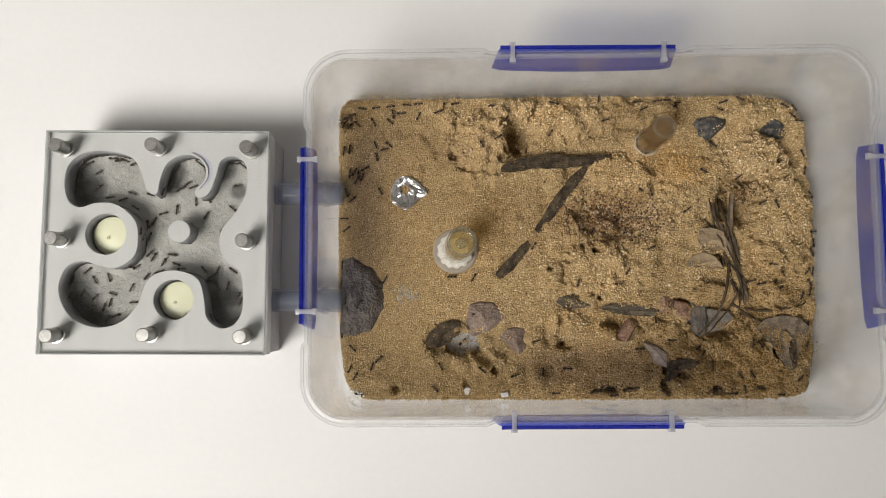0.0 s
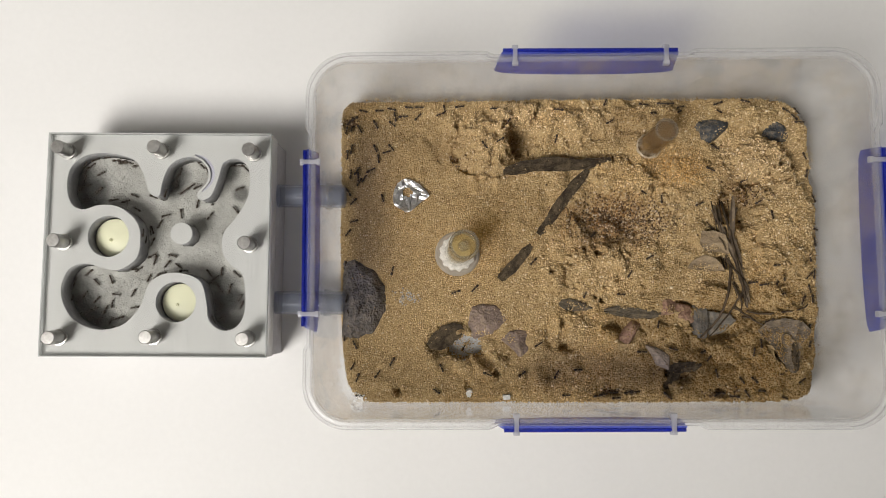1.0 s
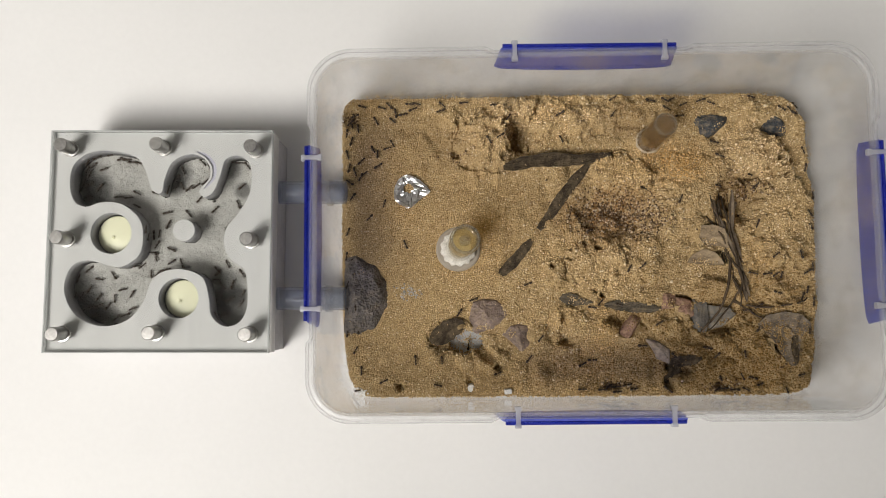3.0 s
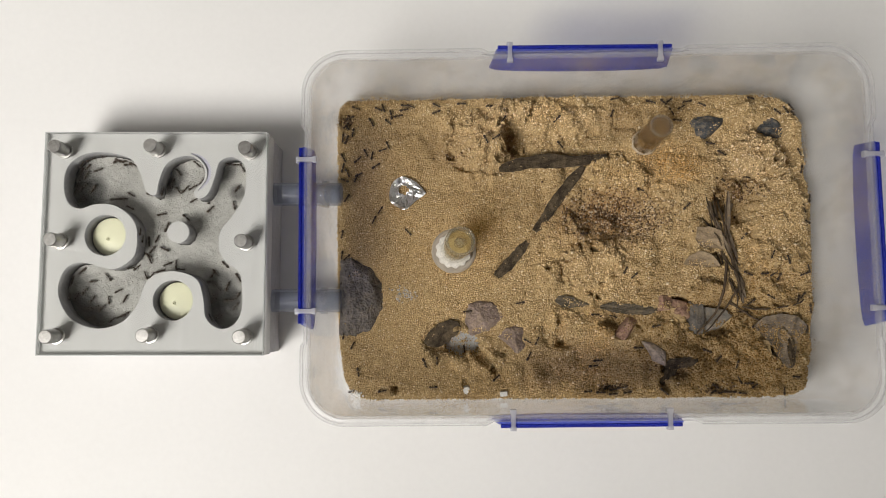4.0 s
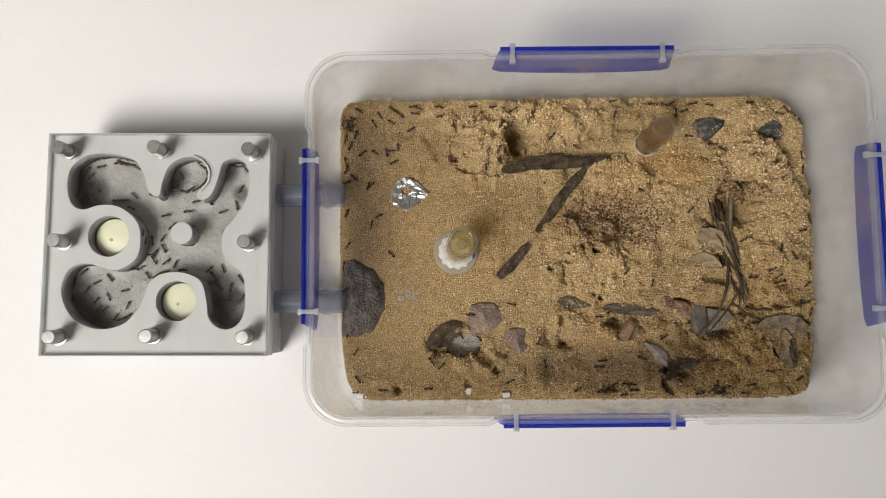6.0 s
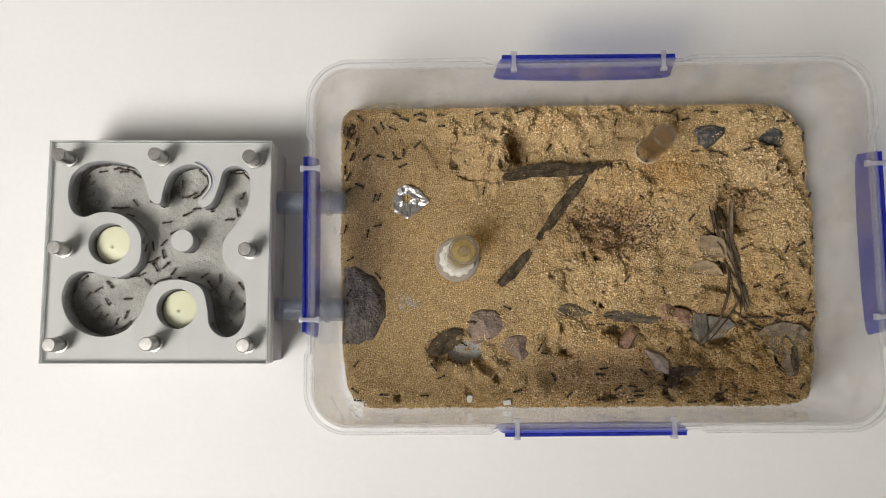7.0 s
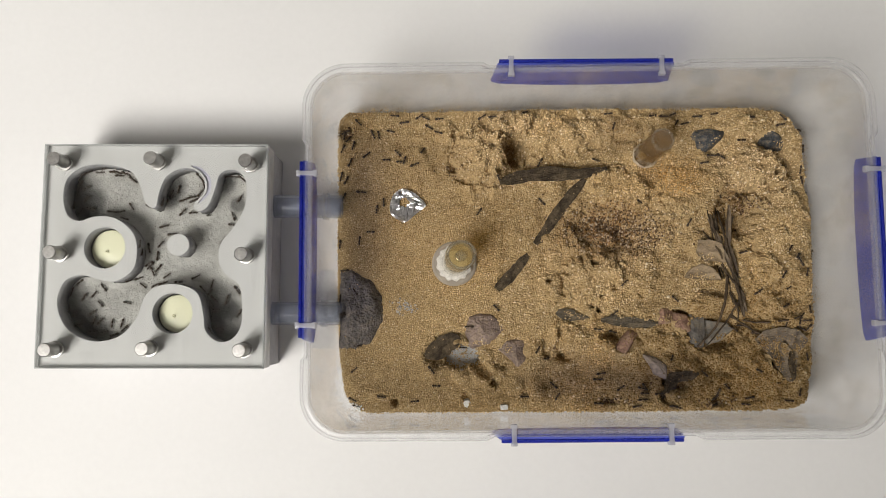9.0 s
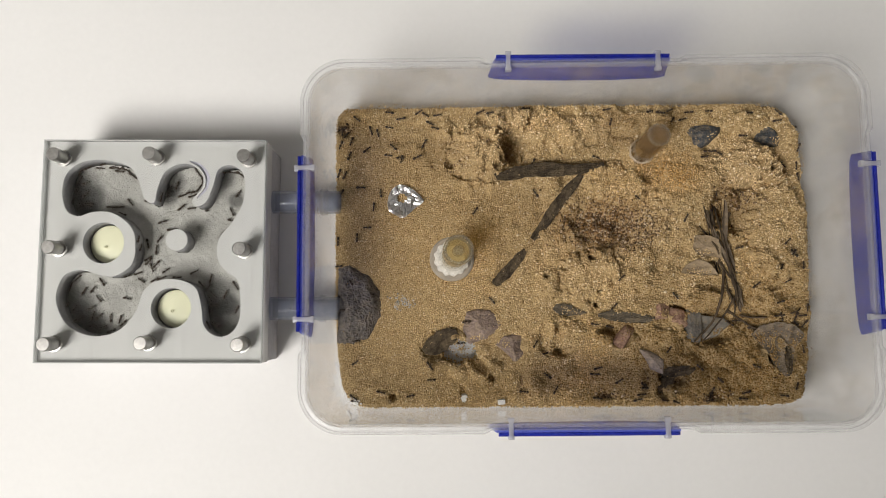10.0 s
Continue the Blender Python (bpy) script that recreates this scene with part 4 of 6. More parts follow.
# ---- things on the sand ----
def slab(name, corners, high, material, label, seed, category="stone", sink=0.5, dome=3.0, facets=5, thin=0.0, ridge=None):
    """A broken stone, or with thin a dry sheet, with the given corners, lying in the sand. ridge: two places and a height of a fold."""
    rng = random.Random(seed)
    cx, cy = sum(c[0] for c in corners) / len(corners), sum(c[1] for c in corners) / len(corners)
    line = []
    for (ax, ay), (bx, by) in zip(corners, corners[1:] + corners[:1]):
        for i in range(9):
            f = i / 9
            line.append(Vector((ax + (bx - ax) * f - cx, ay + (by - ay) * f - cy, 0)))
    n = len(line)
    line = [(line[i - 1] + 2 * line[i] + line[(i + 1) % n]) / 4 for i in range(n)]
    line = [p * (1.07 + 0.06 * wiggle(p, 0.5, seed) + 0.035 * wiggle(p, 1.5, seed + 3)) for p in line]
    reach = sum(p.length for p in line) / n
    planes = [(rng.uniform(0, 2 * math.pi), rng.uniform(0.35, 1.1), rng.uniform(0.75, 1.05)) for _ in range(facets)]

    def top(p, f):
        if thin:
            z = 0.5 * high * f * f + 0.9 * wiggle(p, 0.16, seed) + 0.3 * wiggle(p, 0.5, seed + 2) + 0.1 * wiggle(p, 1.6, seed + 4)
        else:
            z = high * (1 - f ** dome)
            for a, slope, level in planes:
                z = min(z, high * (level - slope * (p.x * math.cos(a) + p.y * math.sin(a)) / reach))
            z += (0.10 * high * wiggle(p, 0.3, seed) + 0.07 * high * wiggle(p, 0.9, seed + 2) + 0.16 * wiggle(p, 2.2, seed + 4)) * min(1, 3 * (1 - f) + 0.3)
        if ridge:
            (ax, ay), (bx, by), up = ridge
            d = Vector((bx - ax, by - ay, 0))
            q = p - Vector((ax - cx, ay - cy, 0))
            k = min(max(q.dot(d) / d.length_squared, 0), 1)
            z += up * math.exp(-((q - d * k).length / 1.3) ** 2)
        return z

    steps = (1.0, 0.97, 0.9, 0.78, 0.62, 0.44, 0.24, 0.06)
    upper = [[(p.x * f, p.y * f, top(p * f, f)) for p in line] for f in steps]
    if thin:
        lower = [[(x, y, z - thin) for x, y, z in ring] for ring in upper]
    else:
        lower = [[(p.x * f, p.y * f, -1.2 * high - 1.5) for p in line] for f in (0.95, 0.05)]
    bm = loft(upper[::-1] + lower, cap=(True, True))
    z = (sum(sand_z(*c) for c in corners) / len(corners) + sand_z(cx, cy)) / 2 - sink
    xs = np.array([p[:2] for p in line])
    values, axes = np.linalg.eigh(np.cov(xs.T))
    turn = math.degrees(math.atan2(axes[1, 1], axes[0, 1]))
    BARE.append((cx, cy, 1.25 * math.sqrt(values[1]), 1.25 * math.sqrt(values[0]), turn))
    return tagged(part(name, bm, material, m=at(cx, cy, z)), label, category)


def flake(name, x0, y0, x1, y1, width, thick, material, label, seed, lift=0.6, curl=1.0, taper=1.0, category="bark", blunt=0.42):
    """A long, thin piece of bark or leaf lying from one place to another, curled across, with ragged edges."""
    length, turn = math.hypot(x1 - x0, y1 - y0), math.degrees(math.atan2(y1 - y0, x1 - x0))
    n, k = 28, 8
    contours = []
    for i in range(n + 1):
        f = i / n
        w = width / 2 * (math.sin(math.pi * min(max(f, 0.02), 0.98) ** taper) ** blunt) * (1 + 0.22 * wiggle((f * 7, 0, 0), 1, seed) + 0.12 * wiggle((f * 23, 0, 0), 1, seed + 4)) + 0.08
        x = (f - 0.5) * length
        cy = 0.06 * length * wiggle((f * 2, 3, 0), 1, seed)
        upper, lower = [], []
        for j in range(k + 1):
            s = -1 + 2 * j / k
            z = curl * (s * s - 0.3) * w * 0.25 + 0.5 * wiggle((f * 5, s, 0), 1.3, seed + 3) + 0.15 * wiggle((f * 18, s * 3, 0), 1.3, seed + 6)
            ya = cy + s * w + 0.45 * wiggle((f * 30, s * 2, 0), 1, seed)
            upper.append((x, ya, z + thick / 2 * (1 - s * s * 0.7)))
            lower.append((x, ya, z - thick / 2 * (1 - s * s * 0.7)))
        contours.append(upper + lower[::-1])
    cx, cy = (x0 + x1) / 2, (y0 + y1) / 2
    za, zb = sand_z(x0, y0), sand_z(x1, y1)
    tilt = -math.degrees(math.atan2(zb - za, length))
    zc = max((za + zb) / 2, sand_z(cx, cy)) + lift
    m = Matrix.Translation((cx * MM, cy * MM, zc * MM)) @ pose(0, 0, 0, 0, 0, turn) @ pose(0, 0, 0, 0, tilt, 0)
    BARE.append((cx, cy, length * 0.47, width * 0.36, turn))
    return tagged(part(name, loft(contours, cap=(True, True)), material, m=m), label, category)


def foil():
    """A torn, crumpled piece of foil, its middle trodden full of sand."""
    corners = [(-5.6, 2.0), (-1.5, 5.6), (2.6, 5.0), (6.6, 2.6), (10.8, -2.3), (6.0, -6.2), (0.8, -10.4), (-4.6, -7.8), (-6.6, -4.6)]
    outline = smooth_line([(x, y, 0) for x, y in corners], 4, True)
    n, rings = len(outline), 5
    rng = random.Random(9)
    bm = bmesh.new()
    rows = []
    for i in range(rings + 1):
        f = i / rings
        ring = []
        for p in outline:
            k = 0.30 + 0.70 * f + (rng.uniform(-0.06, 0.06) if i < rings else 0.04 * wiggle(p, 0.9, 4))
            q = p * k + (Vector((rng.uniform(-0.8, 0.8), rng.uniform(-0.8, 0.8), 0)) if 0 < i < rings else Vector())
            crease = abs(wiggle(q, 0.30, 31)) * 2.6 + abs(wiggle(q, 0.75, 12)) * 1.2 + rng.uniform(0, 0.35)
            ring.append(bm.verts.new((q.x, q.y, 0.1 + 0.5 * f + crease * (0.3 + 0.7 * f) * (1.0 if q.x > -3 else 0.5))))
        rows.append(ring)
    for a, b in zip(rows, rows[1:]):
        for j in range(n):
            k = (j + 1) % n
            bm.faces.new((a[j], a[k], b[k]))
            bm.faces.new((a[j], b[k], b[j]))
    bmesh.ops.solidify(bm, geom=bm.faces[:], thickness=0.12)
    tagged(part("foil_dish", bm, M_FOIL, m=at(-17.6, 72.0, sand_z(-17, 71) + 0.1), smooth=False), "crumpled silver foil dish with sand in its middle", "foil")


def feeder_upright():
    """A glass vial upside down in a toothed collar on a frosted dish."""
    x, y = 6.6, 42.0
    z = sand_z(x, y) - 0.4
    BARE.append((x, y, 10, 10, 0))
    v = thing("water_feeder", at(x, y, z), "clear glass water feeder in a toothed white collar", "feeder")
    part("dish", lathe([(0, 0), (9.8, 0), (10.6, 0.8), (10.5, 2.4), (9.7, 3.1), (0, 3.2)]), M_DISH, v, "frosted white dish")
    tooth = lambda a, r, zz: r + (0.75 * (0.5 + 0.5 * math.cos(13 * a)) if r > 7.5 else 0)
    part("collar", lathe([(0, 3.2), (7.4, 3.2), (7.9, 4.0), (7.8, 6.2), (7.2, 6.8), (5.0, 6.8), (0, 6.7)], 104, tooth), M_WOOL, v, "toothed white collar")
    lean = pose(0, 0, 0, -2.6, 4.3, 0)
    glass_body = part("vial", lathe([(0, 1.7), (6.3, 1.7), (6.5, 2.6), (6.5, 31.0), (6.3, 32.4), (6.6, 33.4), (6.3, 34.2), (5.4, 34.3), (5.2, 33.4), (5.5, 31.0), (5.5, 3.4), (0, 3.0)], 56), M_VIAL, v, "clear glass vial", lean)
    part("water", lathe([(0, 3.3), (5.45, 3.6), (5.45, 27.0), (4.0, 26.6), (0, 26.5)], 48), M_WATER, glass_body, "pale yellow sugar water")
    part("lip", lathe([(5.3, 33.4), (6.4, 33.2), (6.7, 33.8), (6.4, 34.6), (5.5, 34.6), (5.3, 33.4)], 56), M_VIAL, glass_body, "clear glass lip")
    # clear dome added on the water to stand in for swirling highlights
    part("highlight_dome", lathe([(0, 26.6), (2.2, 26.7), (2.6, 27.4), (1.9, 28.4), (0, 28.8)], 32), M_VIAL, glass_body, "clear dome added for the swirl of highlights", pose(0.0009, 0.0006, 0))
    part("stopper", lathe([(0, 27.2), (2.0, 27.2), (2.4, 28.0), (2.1, 29.6), (1.2, 30.0), (0, 30.1)], 32), M_VIAL, glass_body)


def feeder_leaning():
    """An amber tube of syrup, leaning in the sand."""
    x, y = 97.0, 93.2
    z = sand_z(x, y) - 1.5
    BARE.append((x, y, 5, 5, 0))
    v = thing("syrup_tube", at(x, y, z, -2.0, 0.6, 0), "small clear tube of amber syrup standing in the sand", "feeder")
    body = part("tube", lathe([(0, 0), (5.2, 0), (5.5, 0.6), (5.1, 28.4), (4.9, 29.4), (4.0, 29.8), (2.5, 29.5), (0, 29.4)], 44), M_VIAL, v, "clear plastic tube")
    part("syrup", lathe([(0, 0.5), (4.9, 0.9), (4.6, 27.6), (3.6, 28.6), (0, 28.9)], 40), M_HONEY, body, "amber syrup")
    part("end_ring", lathe([(4.0, 29.6), (4.9, 29.2), (5.2, 29.6), (4.9, 30.3), (4.2, 30.5), (4.0, 29.6)], 44), M_VIAL, body, "clear ring round the closed end")
    ragged = lambda a, r, zz: r + 0.5 * wiggle((math.cos(a) * 3, math.sin(a) * 3, zz), 1.3, 2)
    part("collar", lathe([(5.5, 0.2), (5.9, 0.3), (6.0, 1.4), (5.8, 2.0), (5.5, 2.1)], 44, ragged), M_CRUST, v, "crust of pale sand")


def stalk(name, points, radius, label, parent=None, seed=0):
    line = smooth_line(points, 7)
    n = len(line)
    pts = [p + Vector((0.35 * wiggle(p, 0.4, seed), 0.35 * wiggle(p, 0.4, seed + 3), 0.3 * wiggle(p, 0.4, seed + 5))) for p in line]
    radii = [1.35 * radius * (1 - 0.5 * i / n) * (1 + 0.25 * wiggle(p, 0.6, seed)) for i, p in enumerate(line)]
    return part(name, tube_bm(pts, radii, 7), M_TWIG, parent, label)


def dry_plant():
    """A withered plant lying on the sand: a bunch of stalks and a few shrivelled blades."""
    p = thing("dry_plant", at(0, 0, 0), "withered brown plant lying on the sand", "dead plant")
    g = lambda x, y, up: (x + 1.8, y, sand_z(x + 1.8, y) + up)
    stalk("stalk", [g(125.5, 66, -0.5), g(128.3, 53.4, 2.8), g(131.9, 40.4, 4.5), g(135.5, 32.7, 4), g(137.1, 24.9, 3), g(136.4, 18.5, 1.4)], 0.46, "", p, 1)
    stalk("stalk", [g(132.2, 68.4, -0.5), g(131.8, 53.3, 4), g(134.1, 40.4, 5), g(136.3, 27.5, 4), g(138.3, 19.8, 2)], 0.42, "", p, 2)
    stalk("stalk", [g(123, 58, -0.5), g(129.5, 47, 4), g(133.0, 38, 5), g(138.5, 28, 4), g(139, 22, 2.4)], 0.38, "", p, 3)
    stalk("stalk", [g(132.8, 36, 4.5), g(129.9, 22.4, 2.5), g(125.7, 12.0, 10.5), g(118.3, 3.5, 5.5)], 0.55, "", p, 4)
    stalk("stalk", [g(137, 24, 2), g(131, 14, 10), g(121.5, 3.0, 6)], 0.4, "", p, 5)
    stalk("stalk", [g(135.7, 17.3, 2), g(146.1, 14.7, 1.6), g(157, 15.2, 1.8), g(165, 17.2, 1.6), g(167.8, 19.0, 2.4)], 0.42, "", p, 6)
    stalk("stalk", [g(136, 18, 2), g(143, 12, 2.6), g(148, 8.5, 3), g(152, 4, 2)], 0.4, "", p, 7)
    stalk("stalk", [g(134, 27, 2.6), g(137, 20, 2), g(138.5, 15, 2)], 0.4, "", p, 8)
    side = random.Random(77)
    for k in range(6):
        fx, fy = side.uniform(121, 140), side.uniform(56, 73)
        stalk("stalk", [g(fx, fy, -0.6), g(0.5 * fx + 65.2 + side.uniform(-1, 1), 0.5 * fy + 23, side.uniform(1.5, 4)), g(132.5 + side.uniform(-1.5, 1.5), 37, side.uniform(2.5, 5)), g(136 + side.uniform(-1.5, 1.5), 23 + side.uniform(-4, 4), side.uniform(1.5, 4))], side.uniform(0.14, 0.26), "", p, 20 + k)
    for k, (x, y, ln, w, turn) in enumerate(((129.6, 60, 20, 2.2, 104), (133.4, 58, 24, 2.6, 86), (135, 47, 26, 2.2, 106), (137.0, 31, 24, 2.6, 106), (138.5, 23, 12, 2.2, 98), (128.5, 55, 18, 1.6, 116), (137.5, 59, 16, 1.8, 72), (132.4, 44, 22, 2.0, 112))):
        n, contours = 14, []
        for i in range(n + 1):
            f = i / n
            hw = w / 2 * math.sin(math.pi * (0.04 + 0.92 * f)) ** 0.7
            zz = 1.2 * wiggle((f * 3, k, 0), 1, 7)
            contours.append([((f - 0.5) * ln, -hw, zz + 0.8), ((f - 0.5) * ln, 0, zz), ((f - 0.5) * ln, hw, zz + 0.7), ((f - 0.5) * ln, 0, zz - 0.3)])
        part("blade", loft(contours, cap=(True, True)), M_LEAF_BROWN, p, "shrivelled brown blade", at(x + 1.8, y, sand_z(x + 1.8, y) + 1.7, 0, 3, turn))
    return p


def scattered(name, x, y, wx, wy, count, radii, material, label, seed, up=0.2):
    rng = random.Random(seed)
    spots = []
    for _ in range(count):
        px, py = rng.gauss(x, wx), rng.gauss(y, wy)
        spots.append((px, py, sand_z(px, py) + up, rng.uniform(*radii)))
    return tagged(grains_mesh(name, spots, material, label, None), category="debris")


def pellets():
    ob = tagged(part("pellet", lathe([(0, 0), (1.9, 0.1), (2.3, 0.6), (2.2, 2.0), (1.6, 2.8), (0, 3.0)], 24), M_PELLET, m=at(12.7, -23.6, sand_z(12.7, -23.6) - 0.2)), "white plastic pellet at the sand's edge", "pellet", "white pellets")
    tagged(part("pellet", box_bm(-1.7, 1.7, -1.2, 1.2, 0, 2.2, 0.5), M_PELLET, m=at(29.7, -24.6, sand_z(29.7, -24.6) - 0.2, 8, 4, 5)), "square white plastic pellet at the sand's edge", "pellet", "white pellets")


STONE_Z = 0.0


def things_on_sand():
    global STONE_Z
    STONE_Z = sand_z(-36.8, 21.3) - 1.0
    slab("lava_stone", [(-47.0, 37), (-41.5, 38.5), (-33.5, 34), (-28.0, 26.5), (-27.4, 15), (-32, 6), (-39.5, 2.4), (-46.8, 3.6)], 10.0, M_STONE_DARK, "rough dark grey lava stone against the box wall", 4, sink=1.0, dome=2.4, facets=2)
    slab("stone", [(13.4, 16.4), (18, 18.2), (24.6, 17.4), (31.6, 12.3), (23.6, 4.6), (14.6, 2.6), (12.2, 9.9)], 6.5, M_STONE_PINK, "mauve grey triangular stone half sunk in sand", 12)
    slab("stone", [(27.4, 1.8), (30.8, 5.4), (37, 6.2), (42.8, 4.6), (42.0, -1.4), (36.4, -7.2), (32.4, -2.0)], 5.0, M_STONE_PINK, "small mauve grey stone half sunk in sand", 25)
    slab("slate_stone", [(118.4, 103.0), (122.0, 106.6), (129, 106.9), (136.4, 105.8), (134.8, 102.1), (130, 98), (126.8, 95.9), (123.1, 96.8)], 4.2, M_STONE_SLATE, "flat blue-black slate stone among tan sand", 33, sink=0.3, dome=6, facets=2)
    slab("slate_stone", [(148.0, 100.0), (156.8, 107.0), (162.0, 105.2), (166.0, 97.6), (160.3, 96.6), (155, 98.8)], 5.0, M_STONE_SLATE, "pointed blue-black slate stone half buried", 41, sink=0.4)
    slab("stone", [(80.8, -2.0), (83.0, 4.0), (89.0, 10.8), (93.6, 9.6), (89.4, 2.0), (85.0, -3.4)], 5.0, M_STONE_RED, "rusty pink stone half buried in sand", 52)
    slab("stone", [(100.4, 17.0), (103.6, 21.8), (109.2, 20.3), (108.2, 14.4), (102, 13.6)], 4.2, M_STONE_RED, "rusty pink stone beside the bark chip", 57)
    slab("stone", [(108.4, 19.4), (116.6, 17.8), (118.0, 11), (113, 8.2), (109, 12)], 4.0, M_STONE_RED, "dusty rusty pink stone", 59)
    slab("stone", [(94.6, -0.6), (99.5, -1.4), (105.3, -5), (104.8, -11.6), (99, -9.0)], 5.0, M_STONE_PALE, "pinkish grey stone half buried in sand", 63, sink=-0.4)
    slab("stone_flake", [(118.3, 17.8), (124.8, 17.2), (125.5, 8), (124.4, 3.5), (120.4, 0.6), (117.6, 8)], 3.0, M_STONE_SLATE_GREY, "dark grey stone flake in a dug hollow", 66, sink=-1.6, dome=7, facets=1)
    slab("stone_flake", [(124.9, 15.4), (136.6, 14.3), (139.5, 11.5), (133, 5.8), (126.5, 4.2)], 3.0, M_STONE_GREY, "pale grey flat stone flake in a dug hollow", 71, sink=-1.2, dome=7, facets=1)
    flake("bark_strip", 28.0, 81.2, 78.4, 86.4, 6.2, 1.6, M_BARK, "long dark bark strip lying on sand", 1, 1.0, 0.8, 0.75, blunt=0.45)
    flake("bark_strip", 68.5, 82.0, 44.6, 51.6, 5.0, 1.5, M_BARK, "dark bark strip leaning under another", 5, 0.3, 0.8, 1.1, blunt=0.25)
    flake("bark_chip", 27.0, 29.6, 41.2, 46.6, 5.0, 1.2, M_BARK, "small dark bark chip in a hollow", 23, 0.3, 0.6, 0.8, blunt=0.3)
    flake("bark_chip", -6.5, -2.2, 9.5, 7.6, 9.6, 1.4, M_BARK, "dark brown bark chip over a dug hollow", 14, 0.8, 1.0)
    flake("bark_chip", 54.6, 19.0, 70, 16.6, 5.6, 0.9, M_BARK_PALE, "small grey bark chip", 18, 0.4, 0.6, 0.6, blunt=0.9)
    flake("bark_chip", 75.5, 15.4, 102, 13.6, 5.2, 1.0, M_BARK_PALE, "slender grey bark chip on sand", 22, 0.7, 0.8)
    flake("bark_chip", 112, -9.5, 105, -21, 6.5, 1.2, M_BARK, "dark bark chip in a hollow", 27, 0.3, 0.8)
    flake("bark_chip", 104, -11.5, 120, -9.5, 4.8, 1.2, M_BARK, "dark bark chip across a hollow", 28, 0.3, 0.8)
    slab("dry_leaf", [(120.2, 47.5), (121.4, 52.5), (127, 53), (132.0, 51.0), (133.2, 42.6), (128, 43.6), (123.6, 43.2)], 2.2, M_LEAF, "dry tan leaf leaning on the plant", 3, "leaf", sink=-2.2, thin=0.35, ridge=((121, 50), (133, 46), 0.5))
    slab("dry_leaf", [(114.6, 35.6), (117.5, 39.4), (122.8, 41.6), (128, 39.6), (131.3, 34.6), (124, 34.4)], 1.8, M_LEAF, "dry tan leaf on the sand", 8, "leaf", sink=-1.6, thin=0.35, ridge=((115, 36), (130, 37), 0.4))
    slab("brown_leaf", [(146.4, 6.4), (151.5, 10.4), (159.3, 11.8), (165.7, 10.8), (170.2, 6.2), (165.5, 0.4), (163.6, -10.6), (161, -12.2), (156.6, -6.5), (153.2, -0.4)], 2.6, M_LEAF_GREY, "curled grey-brown leaf half covered in sand", 15, "leaf", sink=-1.6, thin=0.4, ridge=((164.8, 10.5), (160.5, -3), 1.8))
    flake("dry_leaf", 158.0, 5.2, 161.5, -1.5, 3.6, 0.4, M_LEAF, "narrow tan leaf curl lying over a brown leaf", 44, 3.4, 1.4, category="leaf")
    flake("dry_leaf", 161.5, 1.5, 162.3, -11.5, 3.4, 0.5, M_BARK, "dark torn leaf piece", 46, 3.0, 1.2, category="leaf")
    foil()
    feeder_upright()
    feeder_leaning()
    dry_plant()
    pellets()
    scattered("seed_husks", 80, 59, 12.5, 6.2, 1250, (0.28, 0.55), M_DARKGRIT, "dark seed husks and scraps heaped on the sand", 3)
    scattered("seed_husks", 96, 57, 6, 4, 350, (0.28, 0.5), M_DARKGRIT, "thin scatter of dark seed husks", 8)
    scattered("seed_husks", 143, 71, 5, 4, 220, (0.25, 0.6), M_DARKGRIT, "brown scraps trodden into the sand", 14)
    for k, (x, y, wx, wy, n) in enumerate(((79, -22, 5, 1.2, 60), (130, -22, 4, 1.6, 60), (108, -16, 4, 3, 50), (-45, 106, 2.5, 2.5, 50), (6, 87, 3, 2, 30), (160, -8, 3, 3, 40))):
        scattered("dark_scraps", x, y, wx, wy, n, (0.25, 0.7), M_DARKGRIT, "small dark scraps and husks lying on sand", 40 + k)
    scattered("white_fluff", -38.6, -25.6, 1.3, 1.1, 46, (0.28, 0.6), M_PELLET, "small tuft of white fluff in the corner", 6, 0.9)
    scattered("pale_crumbs", -17.4, 21.5, 2.6, 1.6, 60, (0.3, 0.6), M_GRIT, "little heap of pale crumbs", 4)


things_on_sand()
sand()


# ---- the ants ----
def ellipsoid(cx, cz, ax, ay, az, rings=8, sides=12):
    prof = [(0, -1)] + [(math.cos(t), math.sin(t)) for t in (math.pi * (i / rings - 0.5) for i in range(1, rings))] + [(0, 1)]
    bm = lathe(prof, sides)
    for v in bm.verts:
        x, y, z = v.co.z, v.co.x, v.co.y
        v.co = (cx + ax * x, ay * y * (1 - 0.18 * x), cz + az * z)
    return bm


